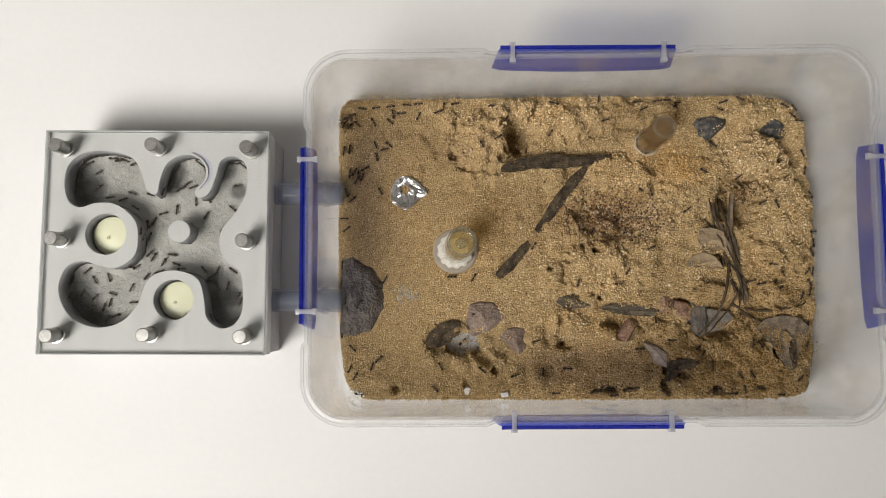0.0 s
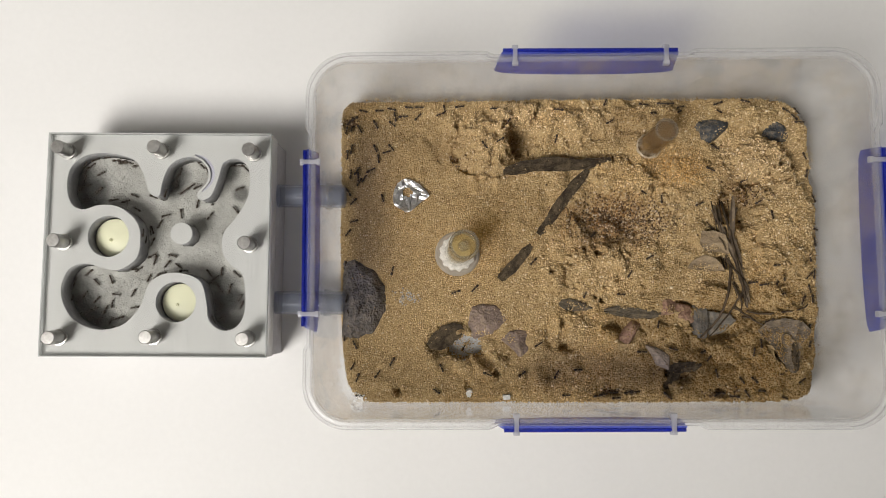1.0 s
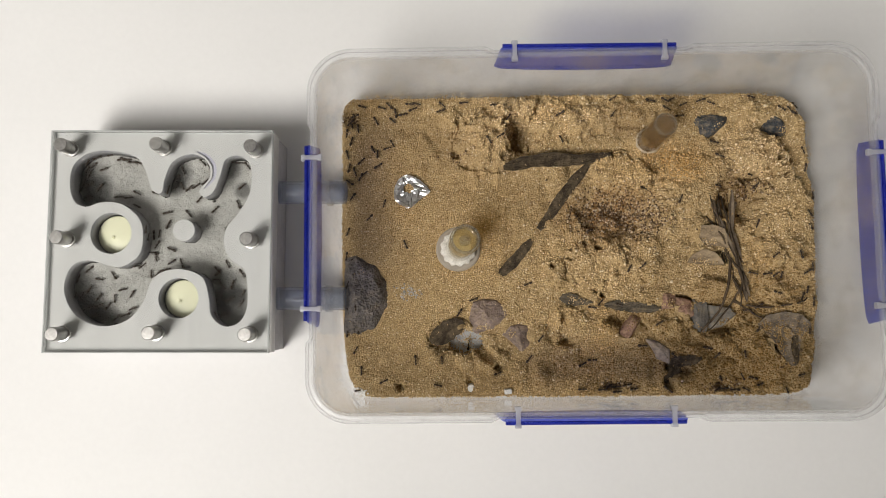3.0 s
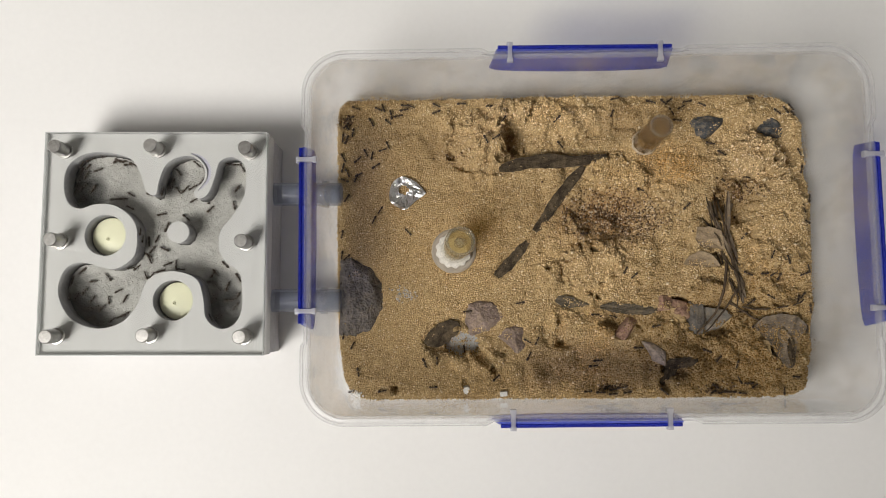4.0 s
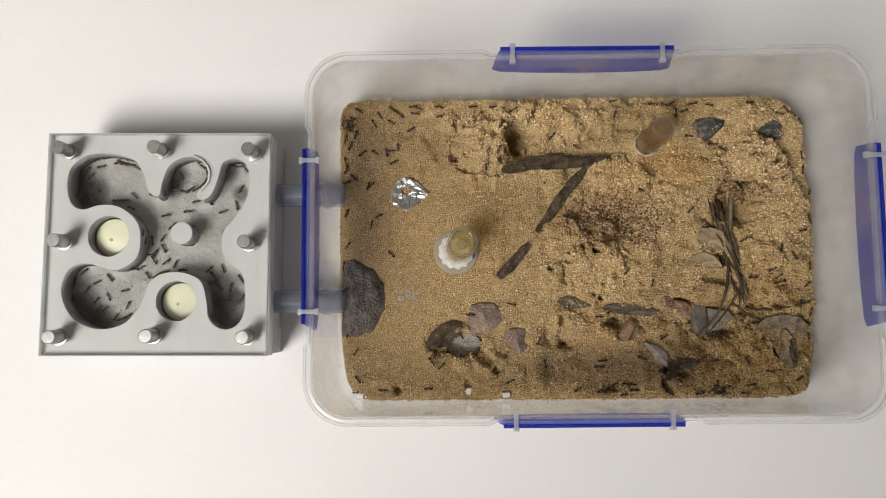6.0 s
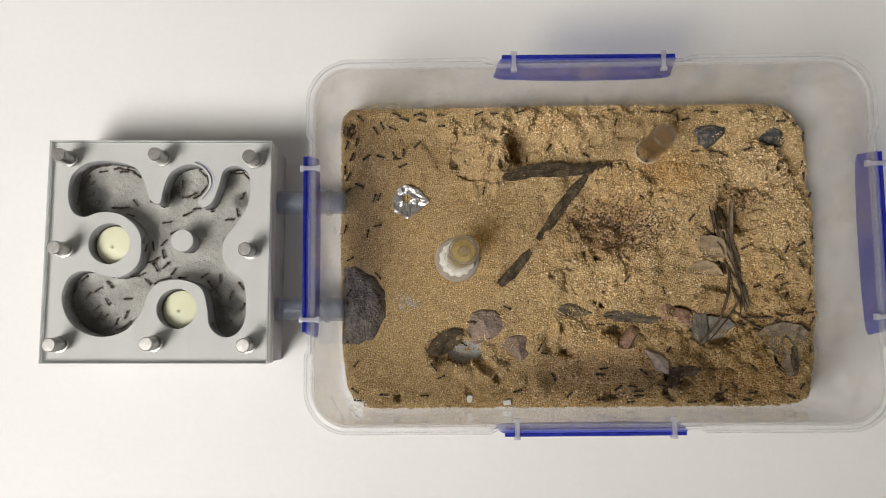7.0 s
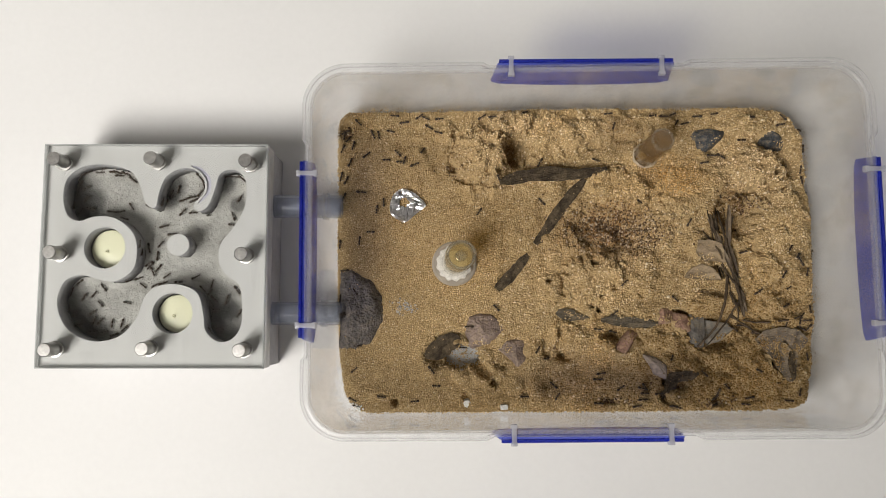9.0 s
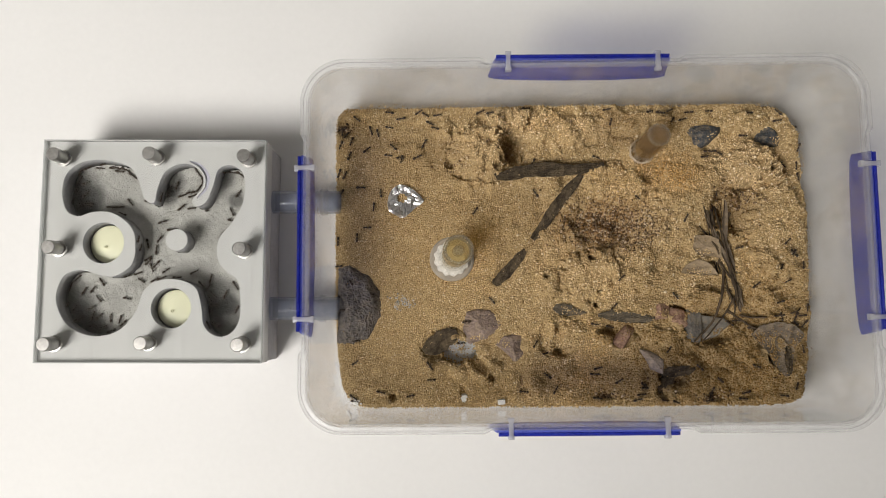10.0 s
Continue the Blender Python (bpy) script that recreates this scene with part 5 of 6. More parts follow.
def build_ant():
    """An ant that faces +x, standing on z = 0."""
    ant = thing("ant", at(0, 0, 0), "small black ant walking on the sand", "ant", "ants in the box")
    part("head", ellipsoid(1.95, 0.85, 0.6, 0.54, 0.45), M_ANT, ant)
    part("thorax", ellipsoid(0.55, 0.95, 0.98, 0.43, 0.43), M_ANT, ant)
    part("waist", ellipsoid(-0.52, 0.85, 0.25, 0.2, 0.3, 6, 8), M_ANT, ant)
    part("gaster", ellipsoid(-1.62, 0.95, 1.12, 0.68, 0.6), M_ANT, ant)
    for side in (-1, 1):
        for hip, knee, foot in ((1.0, 1.4, 1.95), (0.55, 0.5, 0.35), (0.1, -0.7, -1.5)):
            part("leg", tube_bm([(hip, 0.25 * side, 0.8), (knee, 0.9 * side, 1.25), ((knee + foot) / 2, 1.2 * side, 0.6), (foot, 1.5 * side, 0.02)], [0.09, 0.08, 0.06, 0.05], 5), M_LIMB, ant)
        part("antenna", tube_bm([(2.35, 0.25 * side, 1.0), (2.75, 0.6 * side, 1.2), (3.25, 0.75 * side, 0.6)], [0.06, 0.06, 0.05], 5), M_LIMB, ant)
    return ant


# each ant's x, y and heading at 0, 4.5 and 8 seconds
SEEN_AT = (0.0, 4.5, 8.0)
BOX_ANTS = []
BOX_ANTS += [
    (-46.4, 2.8, 85, -45.3, 2.3, 80, -44.0, 4.9, 40),
    (-43.1, 13.3, 110, -45.5, 12.0, 140, -46.4, 9.6, 80),
    (-44.5, 18.6, 80, -46.0, 28.6, 60, -45.5, 18.0, -10),
    (-46.9, 35.0, 265, -46.4, 40.6, 260, -46.7, 28.0, 265),
    (-45.0, 52.3, 220, -46.6, 49.5, 265, -43.4, 39.2, 190),
    (-45.3, 69.8, 110, -45.6, 76.5, 165, -46.0, 74.4, 240),
    (-43.8, 79.3, 85, -46.8, 82.5, 75, -45.3, 81.7, 60),
    (-46.9, 90.1, -100, -46.1, 86.6, -60, -47.5, 84.4, -100),
    (-47.6, 102.4, 260, -46.5, 96.2, 265, -46.8, 97.6, 240),
    (-45.8, 107.1, 210, -45.8, 102.5, 240, -46.6, 104.2, 260),
    (-32.2, -12.2, 70, -26.3, -24.5, 5, -28.0, -20.5, -5),
]
BOX_ANTS += [
    (-38.1, -25.2, -5, -41.3, -23.8, 20, -39.2, -24.7, -15),
    (-2.5, -22.4, 135, -3.3, -21.8, 185, -10.7, -22.3, 180),
    (-40.0, -16.9, -120, -38.2, -14.7, -75, -42.6, -21.8, -20),
    (-28.9, -8.8, -135, -5.4, -10.7, -60, -4.2, -7.6, -45),
    (0.0, -12.1, 300, -1.5, -9.4, 265, -0.5, -14.8, 180),
    (-42.7, -13.6, 60, -40.8, -1.7, 65, -41.2, -9.4, 45),
    (-41.5, -3.7, 135, -39.9, 8.0, 60, -39.0, 3.3, 0),
    (-38.1, 16.5, -110, -42.3, 11.5, -70, -43.0, 11.4, -105),
    (-46.7, 27.8, 260, -44.0, 39.8, 220, -43.9, 20.6, 240),
    (-26.6, 28.4, 60, -14.3, 52.8, 140, -37.7, 26.4, 125),
    (-46.1, 57.4, 180, -30.4, 56.8, 250, -38.5, 53.6, 265),
]
BOX_ANTS += [
    (-29.2, 70.7, 300, -28.5, 60.8, 230, -32.7, 57.1, 180),
    (-42.5, 66.6, 220, -44.7, 67.5, 240, -47.5, 52.0, 260),
    (-40.5, 75.8, 240, -40.0, 77.0, 250, -30.4, 69.0, 255),
    (-37.9, 77.4, 70, -38.7, 79.0, 20, -27.4, 69.2, 90),
    (-40.0, 77.9, -95, -44.6, 79.8, -60, -38.5, 76.6, -10),
    (-36.6, 81.5, 30, -29.3, 83.3, 30, -15.2, 89.1, 20),
    (-41.7, 79.8, 60, -39.3, 87.1, 40, -36.3, 93.5, 35),
    (-31.0, 86.9, 105, -32.6, 88.0, 80, -19.5, 93.5, 130),
    (-31.6, 92.6, -70, -35.9, 89.3, -60, -27.6, 91.8, 0),
    (-27.3, 90.5, 15, -27.3, 90.5, 15, -20.1, 90.8, -10),
    (-25.2, 92.7, -40, -24.8, 92.7, -70, -16.8, 92.7, -105),
]
BOX_ANTS += [
    (-44.2, 90.9, 85, -44.9, 96.2, 70, -43.8, 89.6, 65),
    (-40.4, 103.0, 310, -41.9, 98.9, 260, -41.9, 98.9, 260),
    (-44.9, 101.9, -110, -44.4, 101.7, -50, -45.0, 101.7, -120),
    (-32.8, 104.1, -60, -33.1, 104.5, -60, -32.6, 104.5, -60),
    (-25.0, 104.5, -40, -25.0, 104.5, -40, -24.5, 106.1, -15),
    (-43.1, 107.9, 200, -43.4, 107.2, 200, -45.6, 106.4, 210),
    (-19.4, 108.5, 0, -20.1, 107.3, 15, -9.6, 93.2, 60),
    (-23.6, 108.1, 100, -23.6, 108.1, 100, -16.9, 110.3, 185),
    (-1.7, 109.2, 200, -1.7, 109.2, 200, -0.4, 104.8, 160),
    (-11.1, 107.5, 60, -17.7, 110.6, 5, -6.9, 109.2, -25),
    (-31.6, 111.2, 10, -29.4, 110.8, -30, -29.6, 105.3, -80),
]
BOX_ANTS += [
    (-38.3, 110.7, -10, -40.7, 111.3, -20, -39.7, 110.5, -50),
    (-24.8, 111.8, 190, -27.5, 111.4, 105, -20.8, 113.3, 180),
    (-11.4, 113.3, 5, -14.2, 112.2, -20, -7.7, 112.8, -25),
    (-16.9, 112.8, -5, -16.9, 112.8, -5, -11.0, 112.5, 35),
    (0.8, 111.7, -95, -2.0, 112.8, -15, -0.7, 112.0, 0),
    (19.1, -13.3, -40, 27.4, -17.9, 50, 37.9, -20.0, 0),
    (34.6, -15.8, 20, 42.7, -6.6, 70, 55.0, -16.3, 135),
    (10.5, -0.8, 45, 11.9, -5.4, 105, 24.2, 10.2, 160),
    (16.5, 12.3, 0, 43.5, -1.4, -30, 48.6, -2.6, 5),
    (5.1, 29.9, 180, 7.9, 2.4, 265, 10.5, 2.1, 355),
    (15.2, 29.4, 240, 13.2, 12.2, 180, 13.9, 12.3, 175),
]
BOX_ANTS += [
    (43.6, 44.7, 240, 37.0, 15.4, 185, 27.7, 20.7, 140),
    (18.3, 90.4, -50, 21.3, 92.8, -60, 19.4, 67.9, -120),
    (25.8, 93.1, 210, 25.8, 93.1, 210, 26.2, 83.2, 300),
    (29.9, 103.3, 60, 29.9, 103.3, 60, 38.3, 114.8, 0),
    (24.5, 112.1, 0, 24.5, 112.1, 0, 25.3, 113.1, 0),
    (6.2, 113.3, 15, 11.3, 113.4, -5, 19.6, 112.8, 35),
    (80.5, -24.7, 5, 80.5, -24.7, 5, 90.1, -24.1, 8),
    (71.9, -23.4, 10, 75.2, -24.2, 0, 73.2, -23.0, 5),
    (90.2, -21.5, 10, 87.0, -24.2, 5, 93.3, -21.2, 0),
    (53.6, -24.0, 0, 70.0, -23.4, 5, 54.1, -20.2, 60),
    (79.8, -22.1, 0, 81.8, -22.9, 15, 91.1, -15.3, -15),
]
BOX_ANTS += [
    (73.2, -23.1, 0, 78.7, -22.1, 30, 83.2, -16.3, 40),
    (86.3, -22.0, 15, 84.5, -21.6, 5, 92.9, -18.1, 0),
    (47.2, -14.4, 80, 73.3, -11.8, 0, 73.3, -11.8, 0),
    (59.0, -12.6, 0, 74.7, -9.1, 5, 74.7, -9.1, 5),
    (44.6, -0.1, 20, 45.6, -0.1, 70, 45.2, 1.3, 60),
    (86.2, 2.6, -20, 86.2, 2.6, -20, 86.2, 2.6, -20),
    (83.1, 26.8, 0, 82.4, 10.0, -20, 82.4, 10.0, -20),
    (63.8, 27.5, 80, 77.6, 10.5, 30, 80.5, 18.1, 35),
    (63.2, 20.9, -20, 73.7, 11.3, 0, 73.7, 11.3, 0),
    (87.2, 32.9, 60, 86.8, 33.0, 70, 85.9, 32.9, 45),
    (71.5, 51.5, 240, 66.3, 49.8, 180, 50.3, 70.4, 140),
]
BOX_ANTS += [
    (51.9, 98.7, -120, 58.2, 92.3, -40, 72.6, 92.0, -25),
    (53.4, 112.4, 160, 55.6, 102.8, 230, 48.4, 92.7, 235),
    (77.5, 104.0, 15, 81.9, 107.5, 80, 81.9, 107.5, 80),
    (75.0, 115.3, 80, 84.2, 114.5, 5, 79.8, 114.0, 0),
    (129.4, -21.8, 170, 131.5, -24.3, 195, 128.0, -23.5, 190),
    (126.8, -23.1, 200, 126.3, -24.0, 200, 111.0, -24.0, 180),
    (104.6, -23.8, -40, 104.6, -23.8, -40, 108.4, -24.0, -12),
    (126.3, -11.0, -100, 129.0, -22.0, -30, 128.3, -15.0, -95),
    (107.7, 0.7, 0, 105.6, -11.7, -60, 99.4, -18.4, 10),
    (122.0, -5.8, 225, 130.7, -9.0, 225, 122.8, -9.3, 140),
    (119.4, -3.2, 30, 126.3, -5.1, -30, 132.4, 12.4, -95),
]
BOX_ANTS += [
    (92.7, -3.4, 0, 92.7, -3.4, 0, 93.0, -13.7, -50),
    (100.0, 9.8, 85, 100.8, 6.1, 5, 106.4, -3.3, 60),
    (97.9, 43.6, 205, 90.7, 29.0, 230, 109.4, 26.8, 320),
    (98.4, 70.4, 120, 117.2, 62.1, 40, 117.0, 61.6, 60),
    (93.1, 70.9, -20, 94.1, 70.6, -10, 92.6, 71.3, -20),
    (122.7, 80.0, -20, 134.9, 89.3, -35, 134.2, 93.7, -40),
    (129.4, 93.6, -40, 129.7, 93.9, -10, 129.9, 94.2, 0),
    (111.3, 112.1, 40, 114.3, 103.5, -15, 123.8, 90.4, 12),
    (95.1, 109.3, 25, 111.7, 108.5, -60, 113.6, 110.7, -120),
    (112.7, 114.0, 10, 116.6, 111.2, 30, 116.9, 109.6, 10),
    (132.8, 110.8, 170, 125.3, 112.4, 150, 132.2, 114.1, 195),
]
BOX_ANTS += [
    (103.3, 114.5, 5, 107.2, 112.6, -60, 106.1, 112.1, 5),
    (93.8, 114.0, 0, 101.8, 113.7, -20, 101.0, 112.9, 10),
    (107.3, 114.6, 5, 109.9, 114.0, 40, 111.0, 113.8, 30),
    (134.3, 114.1, 200, 118.1, 114.6, 190, 125.1, 113.0, 175),
    (141.2, -21.8, -75, 140.7, -24.5, 0, 141.7, -23.0, -5),
    (135.5, -23.8, 180, 135.5, -23.8, 180, 129.5, -18.1, 240),
    (158.1, -24.3, 180, 160.9, -23.2, 92, 162.9, -21.7, 180),
    (149.0, -21.2, -15, 146.0, -21.1, 30, 159.7, -4.6, -60),
    (143.5, -14.5, 130, 143.4, -20.1, 185, 143.4, -20.1, 185),
    (138.7, -15.3, 130, 139.6, -18.6, 120, 133.5, -16.3, 140),
    (167.0, -16.0, 60, 165.3, -16.7, -10, 167.0, -18.1, 70),
]
BOX_ANTS += [
    (144.9, -0.5, 260, 137.2, -11.6, 255, 146.2, -7.2, 335),
    (157.4, -4.1, 130, 163.5, 5.5, 80, 160.4, 12.4, 85),
    (170.6, -0.9, 55, 173.0, 5.5, 80, 171.1, -2.5, 85),
    (172.0, 8.3, 75, 172.0, 6.3, 130, 169.9, 11.3, 160),
    (148.3, -1.5, 105, 147.5, 8.1, 25, 146.3, 9.7, -10),
    (143.5, 12.9, 180, 144.5, 13.3, 180, 139.8, 11.1, 145),
    (173.1, 23.5, -110, 173.6, 14.2, -80, 172.6, 12.4, -130),
    (153.9, 9.5, 200, 146.0, 18.6, 220, 143.8, 13.2, 180),
    (168.8, 21.4, 240, 167.2, 18.7, 240, 166.9, 15.8, 240),
    (158.4, 25.3, 20, 154.8, 19.4, -35, 156.1, 10.3, -5),
    (173.2, 28.0, 300, 169.9, 20.0, 220, 172.2, 15.5, 175),
]
BOX_ANTS += [
    (157.2, 31.9, 320, 159.9, 30.0, 250, 162.2, 22.9, 210),
    (171.8, 33.3, 240, 171.6, 30.6, 200, 173.5, 21.6, 265),
    (143.9, 28.4, 15, 143.0, 31.1, -25, 147.1, 28.7, 35),
    (155.8, 27.9, 40, 155.7, 31.4, 40, 162.3, 30.3, 30),
    (149.2, 27.1, 10, 151.2, 31.6, 5, 157.2, 35.6, 60),
    (174.5, 33.3, 80, 173.4, 33.8, 110, 172.1, 37.5, 75),
    (174.0, 42.6, 120, 159.4, 37.2, 120, 166.5, 41.5, 125),
    (153.4, 35.9, -10, 153.4, 40.4, 80, 162.0, 48.2, 55),
    (155.6, 63.9, 290, 142.5, 47.9, 230, 142.5, 47.6, 200),
    (175.7, 46.6, 85, 170.8, 56.0, 172, 165.6, 45.5, 220),
    (175.1, 51.9, 10, 171.0, 62.7, -70, 176.2, 50.3, -70),
]
BOX_ANTS += [
    (174.7, 69.4, 110, 175.5, 66.8, 80, 173.8, 75.2, 35),
    (150.3, 65.2, 30, 147.9, 76.2, 60, 141.8, 101.1, 5),
    (115.6, 61.9, 40, 135.1, 77.0, -25, 132.0, 75.7, -50),
    (142.7, 78.7, 40, 149.3, 78.1, -20, 165.7, 92.1, -45),
    (172.6, 81.7, -80, 172.6, 81.7, -80, 171.5, 82.5, -60),
    (171.3, 89.1, -75, 171.3, 89.1, -75, 171.4, 87.4, -100),
    (163.8, 112.3, -30, 162.0, 108.6, -50, 162.9, 108.9, 15),
    (167.9, 103.8, 0, 169.6, 108.6, -45, 171.3, 97.0, -100),
    (166.9, 107.9, 150, 165.8, 110.0, 120, 164.7, 112.2, 130),
    (168.6, 111.4, -50, 168.6, 111.4, -50, 169.3, 105.8, 0),
    (142.4, 115.3, -30, 149.2, 115.5, 0, 145.1, 111.0, 15),
]
NEST_ANTS = []
NEST_ANTS += [
    (-158.2, 10.7, 50, -156.0, 7.4, 10, -154.1, 9.6, 10),
    (-162.9, 10.7, 20, -160.5, 9.8, 20, -159.3, 9.6, 10),
    (-153.0, 9.5, 60, -150.1, 9.8, 40, -150.4, 13.4, 80),
    (-149.2, 10.8, 200, -146.2, 11.1, 200, -148.9, 8.3, 200),
    (-141.1, 17.0, 185, -145.0, 11.6, 210, -144.6, 11.4, 220),
    (-164.6, 12.0, 40, -162.0, 15.0, 5, -164.7, 13.4, 40),
    (-161.0, 14.6, 20, -158.6, 15.0, 30, -158.8, 14.7, 60),
    (-155.0, 14.6, 70, -155.5, 15.0, 40, -156.2, 14.2, 45),
    (-142.4, 23.8, 245, -145.0, 18.4, 240, -145.8, 14.2, 255),
    (-159.1, 19.3, 45, -160.1, 18.9, 55, -159.7, 18.3, 40),
    (-152.0, 17.0, 75, -152.5, 18.9, 100, -156.0, 22.5, 135),
]
NEST_ANTS += [
    (-168.6, 18.5, 70, -167.4, 20.1, 60, -168.2, 17.3, 50),
    (-165.2, 21.1, 60, -163.7, 22.7, 50, -163.9, 25.1, 60),
    (-150.9, 20.9, -15, -147.8, 23.1, 30, -144.3, 23.0, -10),
    (-159.5, 27.3, -60, -159.9, 27.2, 15, -159.3, 26.9, 45),
    (-153.0, 28.4, 110, -153.0, 29.3, 130, -154.5, 29.8, 130),
    (-135.6, 29.0, 50, -135.8, 30.1, 120, -136.6, 30.8, 140),
    (-163.0, 31.5, 220, -165.4, 31.9, 220, -166.0, 32.4, 220),
    (-140.3, 33.4, 35, -139.8, 33.6, 40, -139.1, 34.2, 20),
    (-142.0, 61.0, 150, -144.4, 61.7, 155, -146.3, 62.0, 165),
    (-165.8, 65.7, 20, -166.9, 64.9, 10, -167.6, 65.1, 50),
    (-154.0, 65.7, 10, -151.1, 65.4, 5, -152.6, 65.3, -5),
]
NEST_ANTS += [
    (-147.9, 64.7, 20, -147.2, 65.7, 0, -148.7, 65.3, 10),
    (-143.6, 67.6, -20, -143.8, 67.6, -30, -143.5, 67.7, -60),
    (-160.2, 69.7, 220, -161.9, 70.2, 240, -162.4, 66.6, 170),
    (-166.6, 72.3, 10, -165.9, 71.5, 40, -164.7, 71.1, 40),
    (-168.8, 71.0, 85, -168.9, 72.9, 70, -168.9, 73.8, 80),
    (-168.4, 75.0, 70, -164.8, 76.9, 60, -165.0, 76.4, 30),
    (-166.7, 79.4, 240, -167.5, 78.2, 250, -167.8, 77.8, 250),
    (-159.7, 77.4, 30, -159.6, 79.6, 20, -159.1, 83.6, 5),
    (-163.9, 81.7, 210, -165.0, 80.4, 230, -167.4, 78.7, 240),
    (-147.8, 83.3, -25, -145.2, 81.8, 10, -147.2, 83.3, -20),
    (-142.8, 81.7, 25, -143.1, 81.8, -30, -143.3, 80.5, -35),
]
NEST_ANTS += [
    (-150.2, 83.0, 10, -147.8, 83.4, 5, -150.2, 82.1, 5),
    (-153.1, 84.0, 0, -150.6, 83.6, 30, -152.8, 83.9, 0),
    (-150.3, 83.6, -15, -149.9, 83.7, -20, -150.8, 83.8, -20),
    (-101.2, 11.0, 25, -102.1, 10.7, 20, -103.0, 11.3, -40),
    (-92.3, 17.5, 250, -94.4, 15.2, 230, -101.1, 10.6, 190),
    (-103.5, 14.9, 60, -96.6, 18.8, 0, -103.4, 19.7, 0),
    (-102.7, 18.0, 120, -104.2, 20.3, 130, -105.1, 22.5, 120),
    (-93.6, 20.1, 240, -93.2, 20.4, 240, -92.2, 18.7, 240),
    (-102.9, 24.5, -60, -102.5, 24.2, -45, -104.1, 25.1, -50),
    (-98.4, 24.5, 75, -98.0, 24.8, 70, -98.1, 24.6, 75),
    (-106.3, 27.1, 0, -105.1, 26.8, 0, -106.3, 27.7, 40),
]
NEST_ANTS += [
    (-95.8, 31.8, -35, -92.7, 28.7, -60, -93.6, 29.0, -50),
    (-131.7, 29.8, 40, -133.2, 29.9, 55, -131.6, 31.1, 25),
    (-105.6, 29.1, 30, -104.5, 30.8, 60, -112.8, 35.0, 25),
    (-109.1, 32.3, -50, -103.2, 30.8, -50, -109.4, 29.6, -50),
    (-129.9, 31.1, 20, -128.8, 32.0, 15, -127.8, 32.1, 15),
    (-119.7, 32.6, 0, -119.7, 32.8, -5, -120.6, 32.6, 0),
    (-128.0, 35.6, 240, -125.8, 35.1, 200, -129.9, 39.4, 240),
    (-122.2, 34.8, 160, -121.9, 35.2, 85, -126.1, 35.5, 40),
    (-103.1, 31.8, 70, -98.9, 35.2, 140, -105.1, 31.6, 70),
    (-132.8, 37.9, -120, -134.2, 37.2, -60, -132.7, 37.6, -60),
    (-134.6, 39.5, 45, -134.8, 39.3, -40, -134.9, 40.8, 40),
]
NEST_ANTS += [
    (-134.9, 47.3, 250, -133.1, 41.2, 230, -133.8, 40.2, 230),
    (-124.2, 39.0, 170, -127.9, 42.5, 150, -130.6, 44.2, 85),
    (-136.1, 52.8, -90, -134.6, 45.1, -85, -134.7, 48.6, -80),
    (-135.9, 53.1, 120, -130.7, 46.4, 60, -129.7, 50.0, 45),
    (-101.0, 51.4, 55, -100.4, 51.8, 50, -100.7, 51.8, 55),
    (-133.1, 54.7, 60, -126.1, 52.3, 70, -124.7, 54.7, 5),
    (-122.8, 60.0, -95, -117.4, 56.5, -30, -119.8, 65.0, 50),
    (-128.8, 58.2, 15, -129.3, 58.3, 10, -128.2, 58.4, 10),
    (-109.1, 57.4, 60, -106.2, 61.1, 40, -96.7, 59.2, -10),
    (-96.8, 60.7, 140, -95.7, 62.9, 100, -96.1, 63.2, 105),
    (-114.0, 63.8, 95, -114.7, 65.0, 25, -114.8, 64.8, 0),
]
NEST_ANTS += [
    (-134.8, 66.9, -20, -134.6, 67.6, -20, -134.9, 67.7, -25),
    (-125.0, 74.3, -100, -121.5, 69.0, -45, -120.0, 70.6, 20),
    (-126.0, 69.8, 50, -126.3, 70.3, 40, -126.1, 71.1, 50),
    (-121.8, 69.6, 35, -118.3, 70.3, 50, -116.6, 72.0, 15),
    (-95.0, 71.3, 10, -94.6, 70.4, 60, -93.6, 71.2, 60),
    (-118.7, 71.7, 40, -114.9, 71.1, 30, -114.7, 70.6, 30),
    (-124.4, 76.5, 250, -125.0, 73.0, 240, -125.3, 73.8, 240),
    (-115.5, 70.7, 20, -110.6, 74.4, 60, -112.2, 73.8, 50),
    (-122.9, 79.3, -120, -122.0, 77.8, -50, -122.0, 75.7, -100),
    (-110.2, 79.2, -70, -110.2, 80.3, -70, -110.2, 78.4, -80),
    (-92.6, 81.1, -40, -92.2, 80.3, -60, -92.6, 81.1, -40),
]
NEST_ANTS += [
    (-96.2, 81.8, 0, -94.8, 81.7, 0, -96.5, 81.7, 0),
    (-113.1, 82.2, -45, -113.6, 82.2, -45, -112.4, 81.8, -45),
]
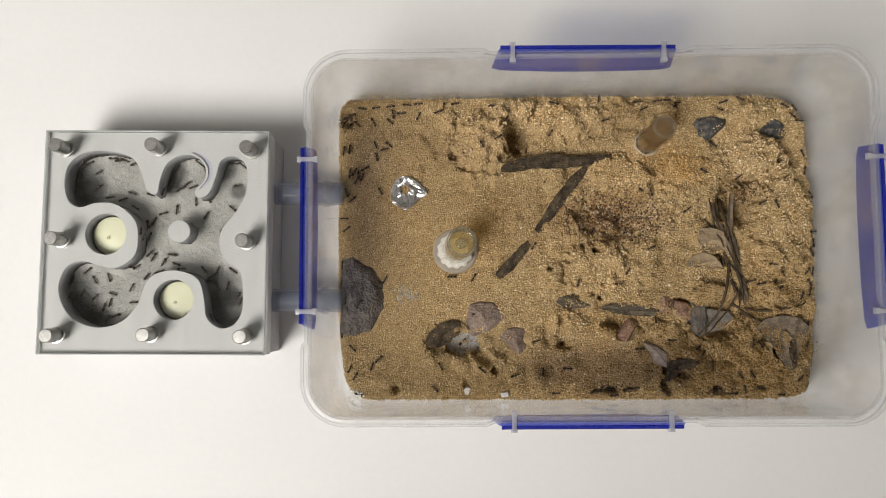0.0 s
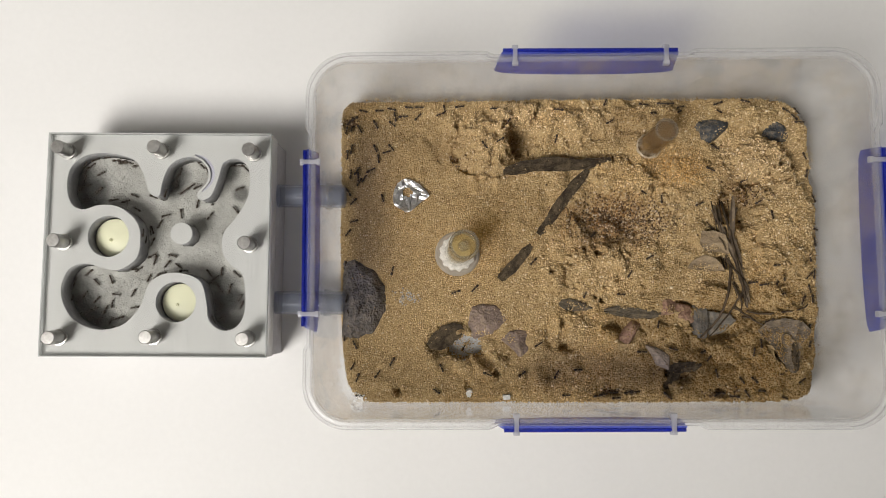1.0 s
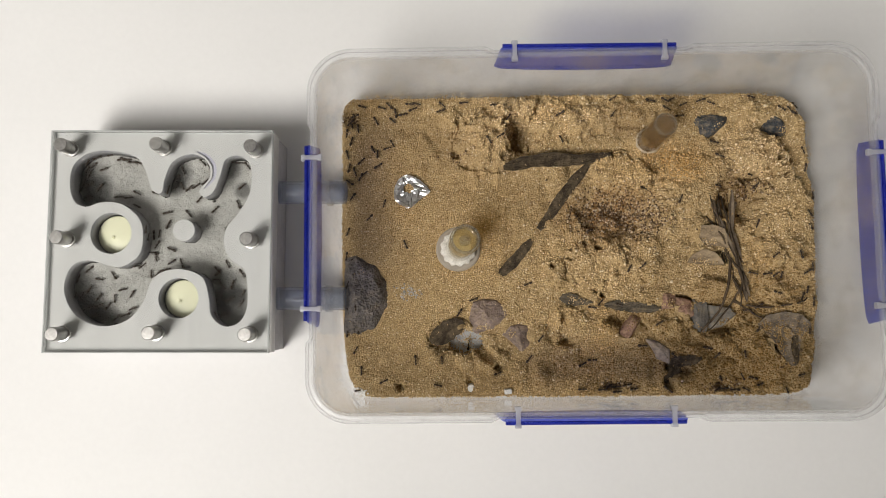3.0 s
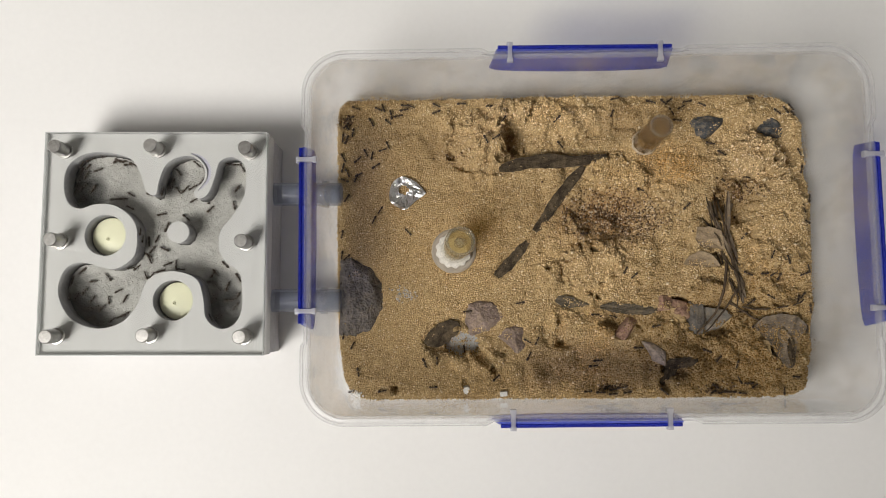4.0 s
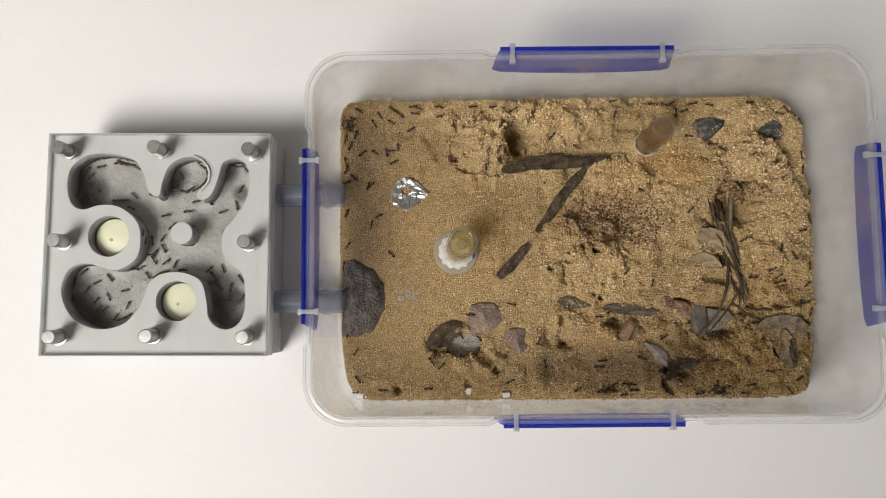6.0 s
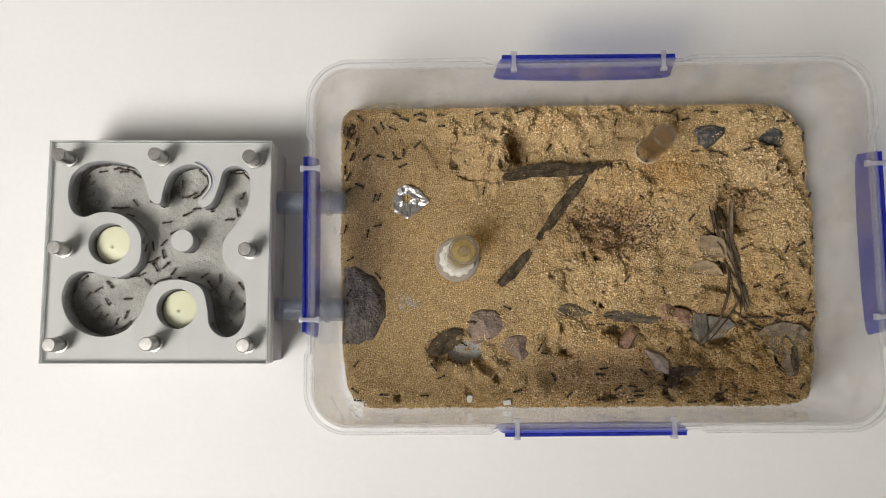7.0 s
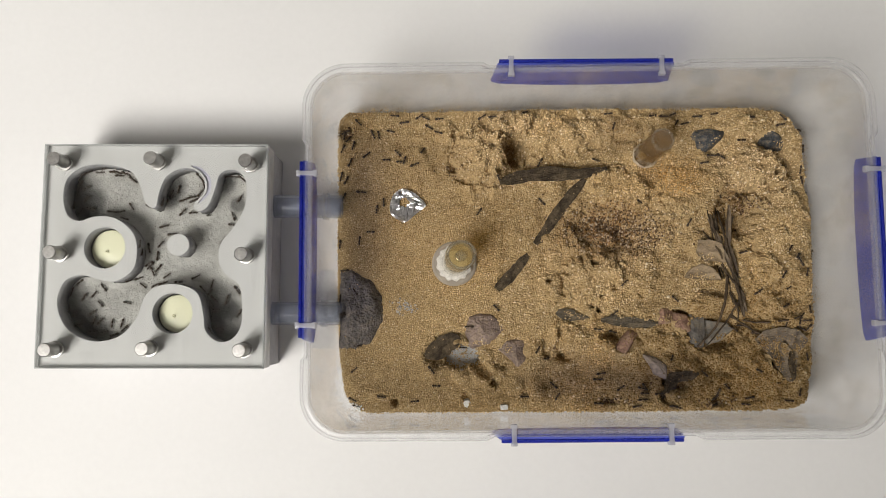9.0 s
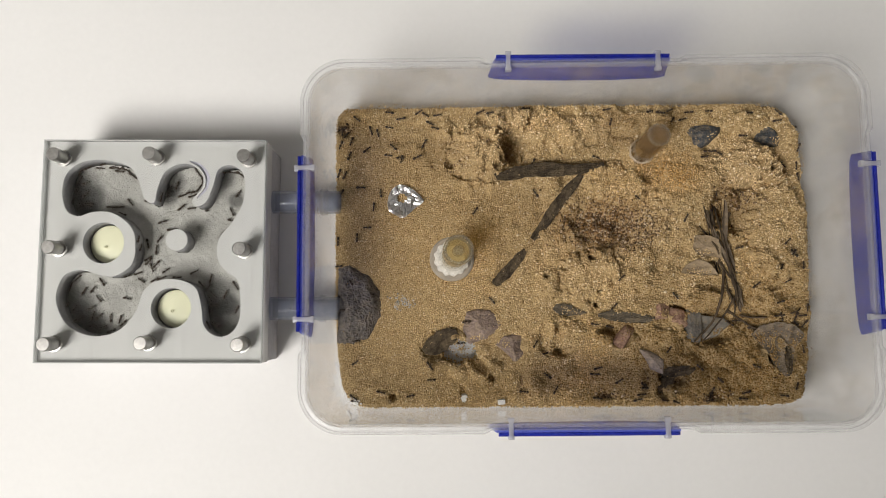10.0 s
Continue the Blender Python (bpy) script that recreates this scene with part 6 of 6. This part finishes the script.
# ants that cling to the chamber walls: x, y, z, the way the wall faces, and the ant's turn on it
WALL_ANTS = [
    (-155.5, 85.4, 26.4, -90, 32),
    (-162.2, 84.2, 26.0, -65, -11),
    (-166.5, 81.5, 26.0, -44, 25),
    (-170.1, 68.5, 24.4, 6, -40),
    (-127.8, 68.4, 28.8, -7, -18),
    (-107.1, 64.5, 22.4, -65, -61),
    (-98.4, 82.3, 24.4, -59, -67),
    (-136.5, 49.3, 31.0, 8, -29),
    (-136.2, 46.3, 28.4, 1, -24),
    (-142.1, 33.9, 25.2, -62, -65),
    (-170.1, 27.9, 23.2, -16, -7),
    (-166.6, 12.3, 23.6, 40, -72),
    (-170.4, 20.1, 24.4, 11, -36),
    (-105.4, 17.7, 23.2, 10, -59),
    (-104.0, 9.9, 28.8, 32, 170),
    (-151.4, 5.9, 22.0, 94, 122),
]
TUBE_ANTS = [(-69, 68.6, 8, -67, 68.9, 4, -66, 68.4, -4), (-71, 18.2, 0, -69, 18.6, 5, -68, 18.3, 0), (-65, 19.4, 12, -65.5, 18.9, 15, -64, 18.5, 5)]


def ground_at(x, y):
    """What an ant in the box walks on: the sand, or the big stone."""
    z = sand_z(x, y) + 0.35
    u, v = (x + 38.3) / 9.6, (y - 20.5) / 16.6
    d = u * u + v * v
    return max(z, STONE_Z + 9.6 * (1 - d ** 1.2)) if d < 1 else z


def rows_of(ant, height, drift, rng):
    """Rows of one ant's walk: through the three places where it was seen, with a little weaving and a pause now and then."""
    weave, phase = rng.uniform(0.1, 0.5), rng.uniform(0, 6.3)
    marks = [(t, *ant[3 * i:3 * i + 3]) for i, t in enumerate(SEEN_AT)]
    x, y, a = marks[-1][1:]
    speed = math.hypot(ant[6] - ant[3], ant[7] - ant[4]) / 3.5
    step = min(speed, drift) * 2 * rng.uniform(0.2, 1.0)
    marks.append((10.0, x + step * math.cos(radians(a)), y + step * math.sin(radians(a)), a + rng.uniform(-12, 12)))
    rows = []
    for (t0, x0, y0, a0), (t1, x1, y1, a1) in zip(marks, marks[1:]):
        n = 4 if t1 < 10 else 2
        far = math.hypot(x1 - x0, y1 - y0)
        for k in range(n + (t1 == 10.0)):
            f = k / n
            side = weave * min(far, 4) * 0.4 * math.sin(math.pi * f) * math.sin(phase + 5 * f)
            ux, uy = ((x1 - x0) / far, (y1 - y0) / far) if far > 0.01 else (0, 0)
            px, py, pa = x0 + (x1 - x0) * f - uy * side, y0 + (y1 - y0) * f + ux * side, a0 + (a1 - a0) * f
            c, s = math.cos(radians(pa)), math.sin(radians(pa))
            ahead, behind = height(px + 1.4 * c, py + 1.4 * s), height(px - 1.4 * c, py - 1.4 * s)
            pitch = max(-40, min(40, -math.degrees(math.atan2(ahead - behind, 2.8))))
            rows.append((t0 + (t1 - t0) * f, at(px, py, max(height(px, py), (ahead + behind) / 2), 0, pitch, pa)))
    return rows


def wall_rows(x, y, z, faces, spin, rng):
    """Rows of an ant that creeps a little on an upright wall."""
    n = Vector((math.cos(radians(faces)), math.sin(radians(faces)), 0))
    along = Vector((-n.y, n.x, 0))
    step, rows = rng.uniform(-1.2, 1.2), []
    for t, f in ((0.0, -1.0), (2.2, rng.uniform(-0.8, 0)), (4.5, 0.0), (6.3, rng.uniform(0, 0.7)), (8.0, 0.8), (10.0, 1.0)):
        a = radians(spin + f * rng.uniform(-14, 14))
        ahead = along * math.cos(a) + Vector((0, 0, math.sin(a)))
        side = n.cross(ahead)
        p = (Vector((x, y, z)) + ahead * step * f + n * 0.05) * MM
        rows.append((t, Matrix(((ahead.x, side.x, n.x, p.x), (ahead.y, side.y, n.y, p.y), (ahead.z, side.z, n.z, p.z), (0, 0, 0, 1)))))
    return rows


def ants():
    """One ant, copied for each place; returns every ant with its rows."""
    first = build_ant()
    rng = random.Random(77)
    walks = []
    areas = ((BOX_ANTS, ground_at, 3.0, "small black ant walking on the sand", "ants in the box"),
             (NEST_ANTS, lambda x, y: CHAMBER_FLOOR - 0.1, 0.6, "small black ant on the floor of a nest chamber", "ants in the nest"),
             (TUBE_ANTS, lambda x, y: 13.4, 0.3, "small black ant inside a clear tube", "ants in the tubes"))
    for spots, height, drift, label, group in areas:
        for ant in spots:
            rows = rows_of(ant, height, drift, rng)
            ob = copy_thing(first, rows[0][1]) if walks else first
            ob.scale = (rng.uniform(0.76, 0.93),) * 3
            walks.append((tagged(ob, label, "ant", group), rows))
    for spot in WALL_ANTS:
        rows = wall_rows(*spot, rng)
        ob = copy_thing(first, rows[0][1])
        ob.scale = (rng.uniform(0.76, 0.93),) * 3
        walks.append((tagged(ob, "small black ant clinging to a nest chamber's wall", "ant", "ants in the nest"), rows))
    return walks


WALKS = ants()


def motions():
    for ob, rows in WALKS:
        walk(ob, rows)


motions()
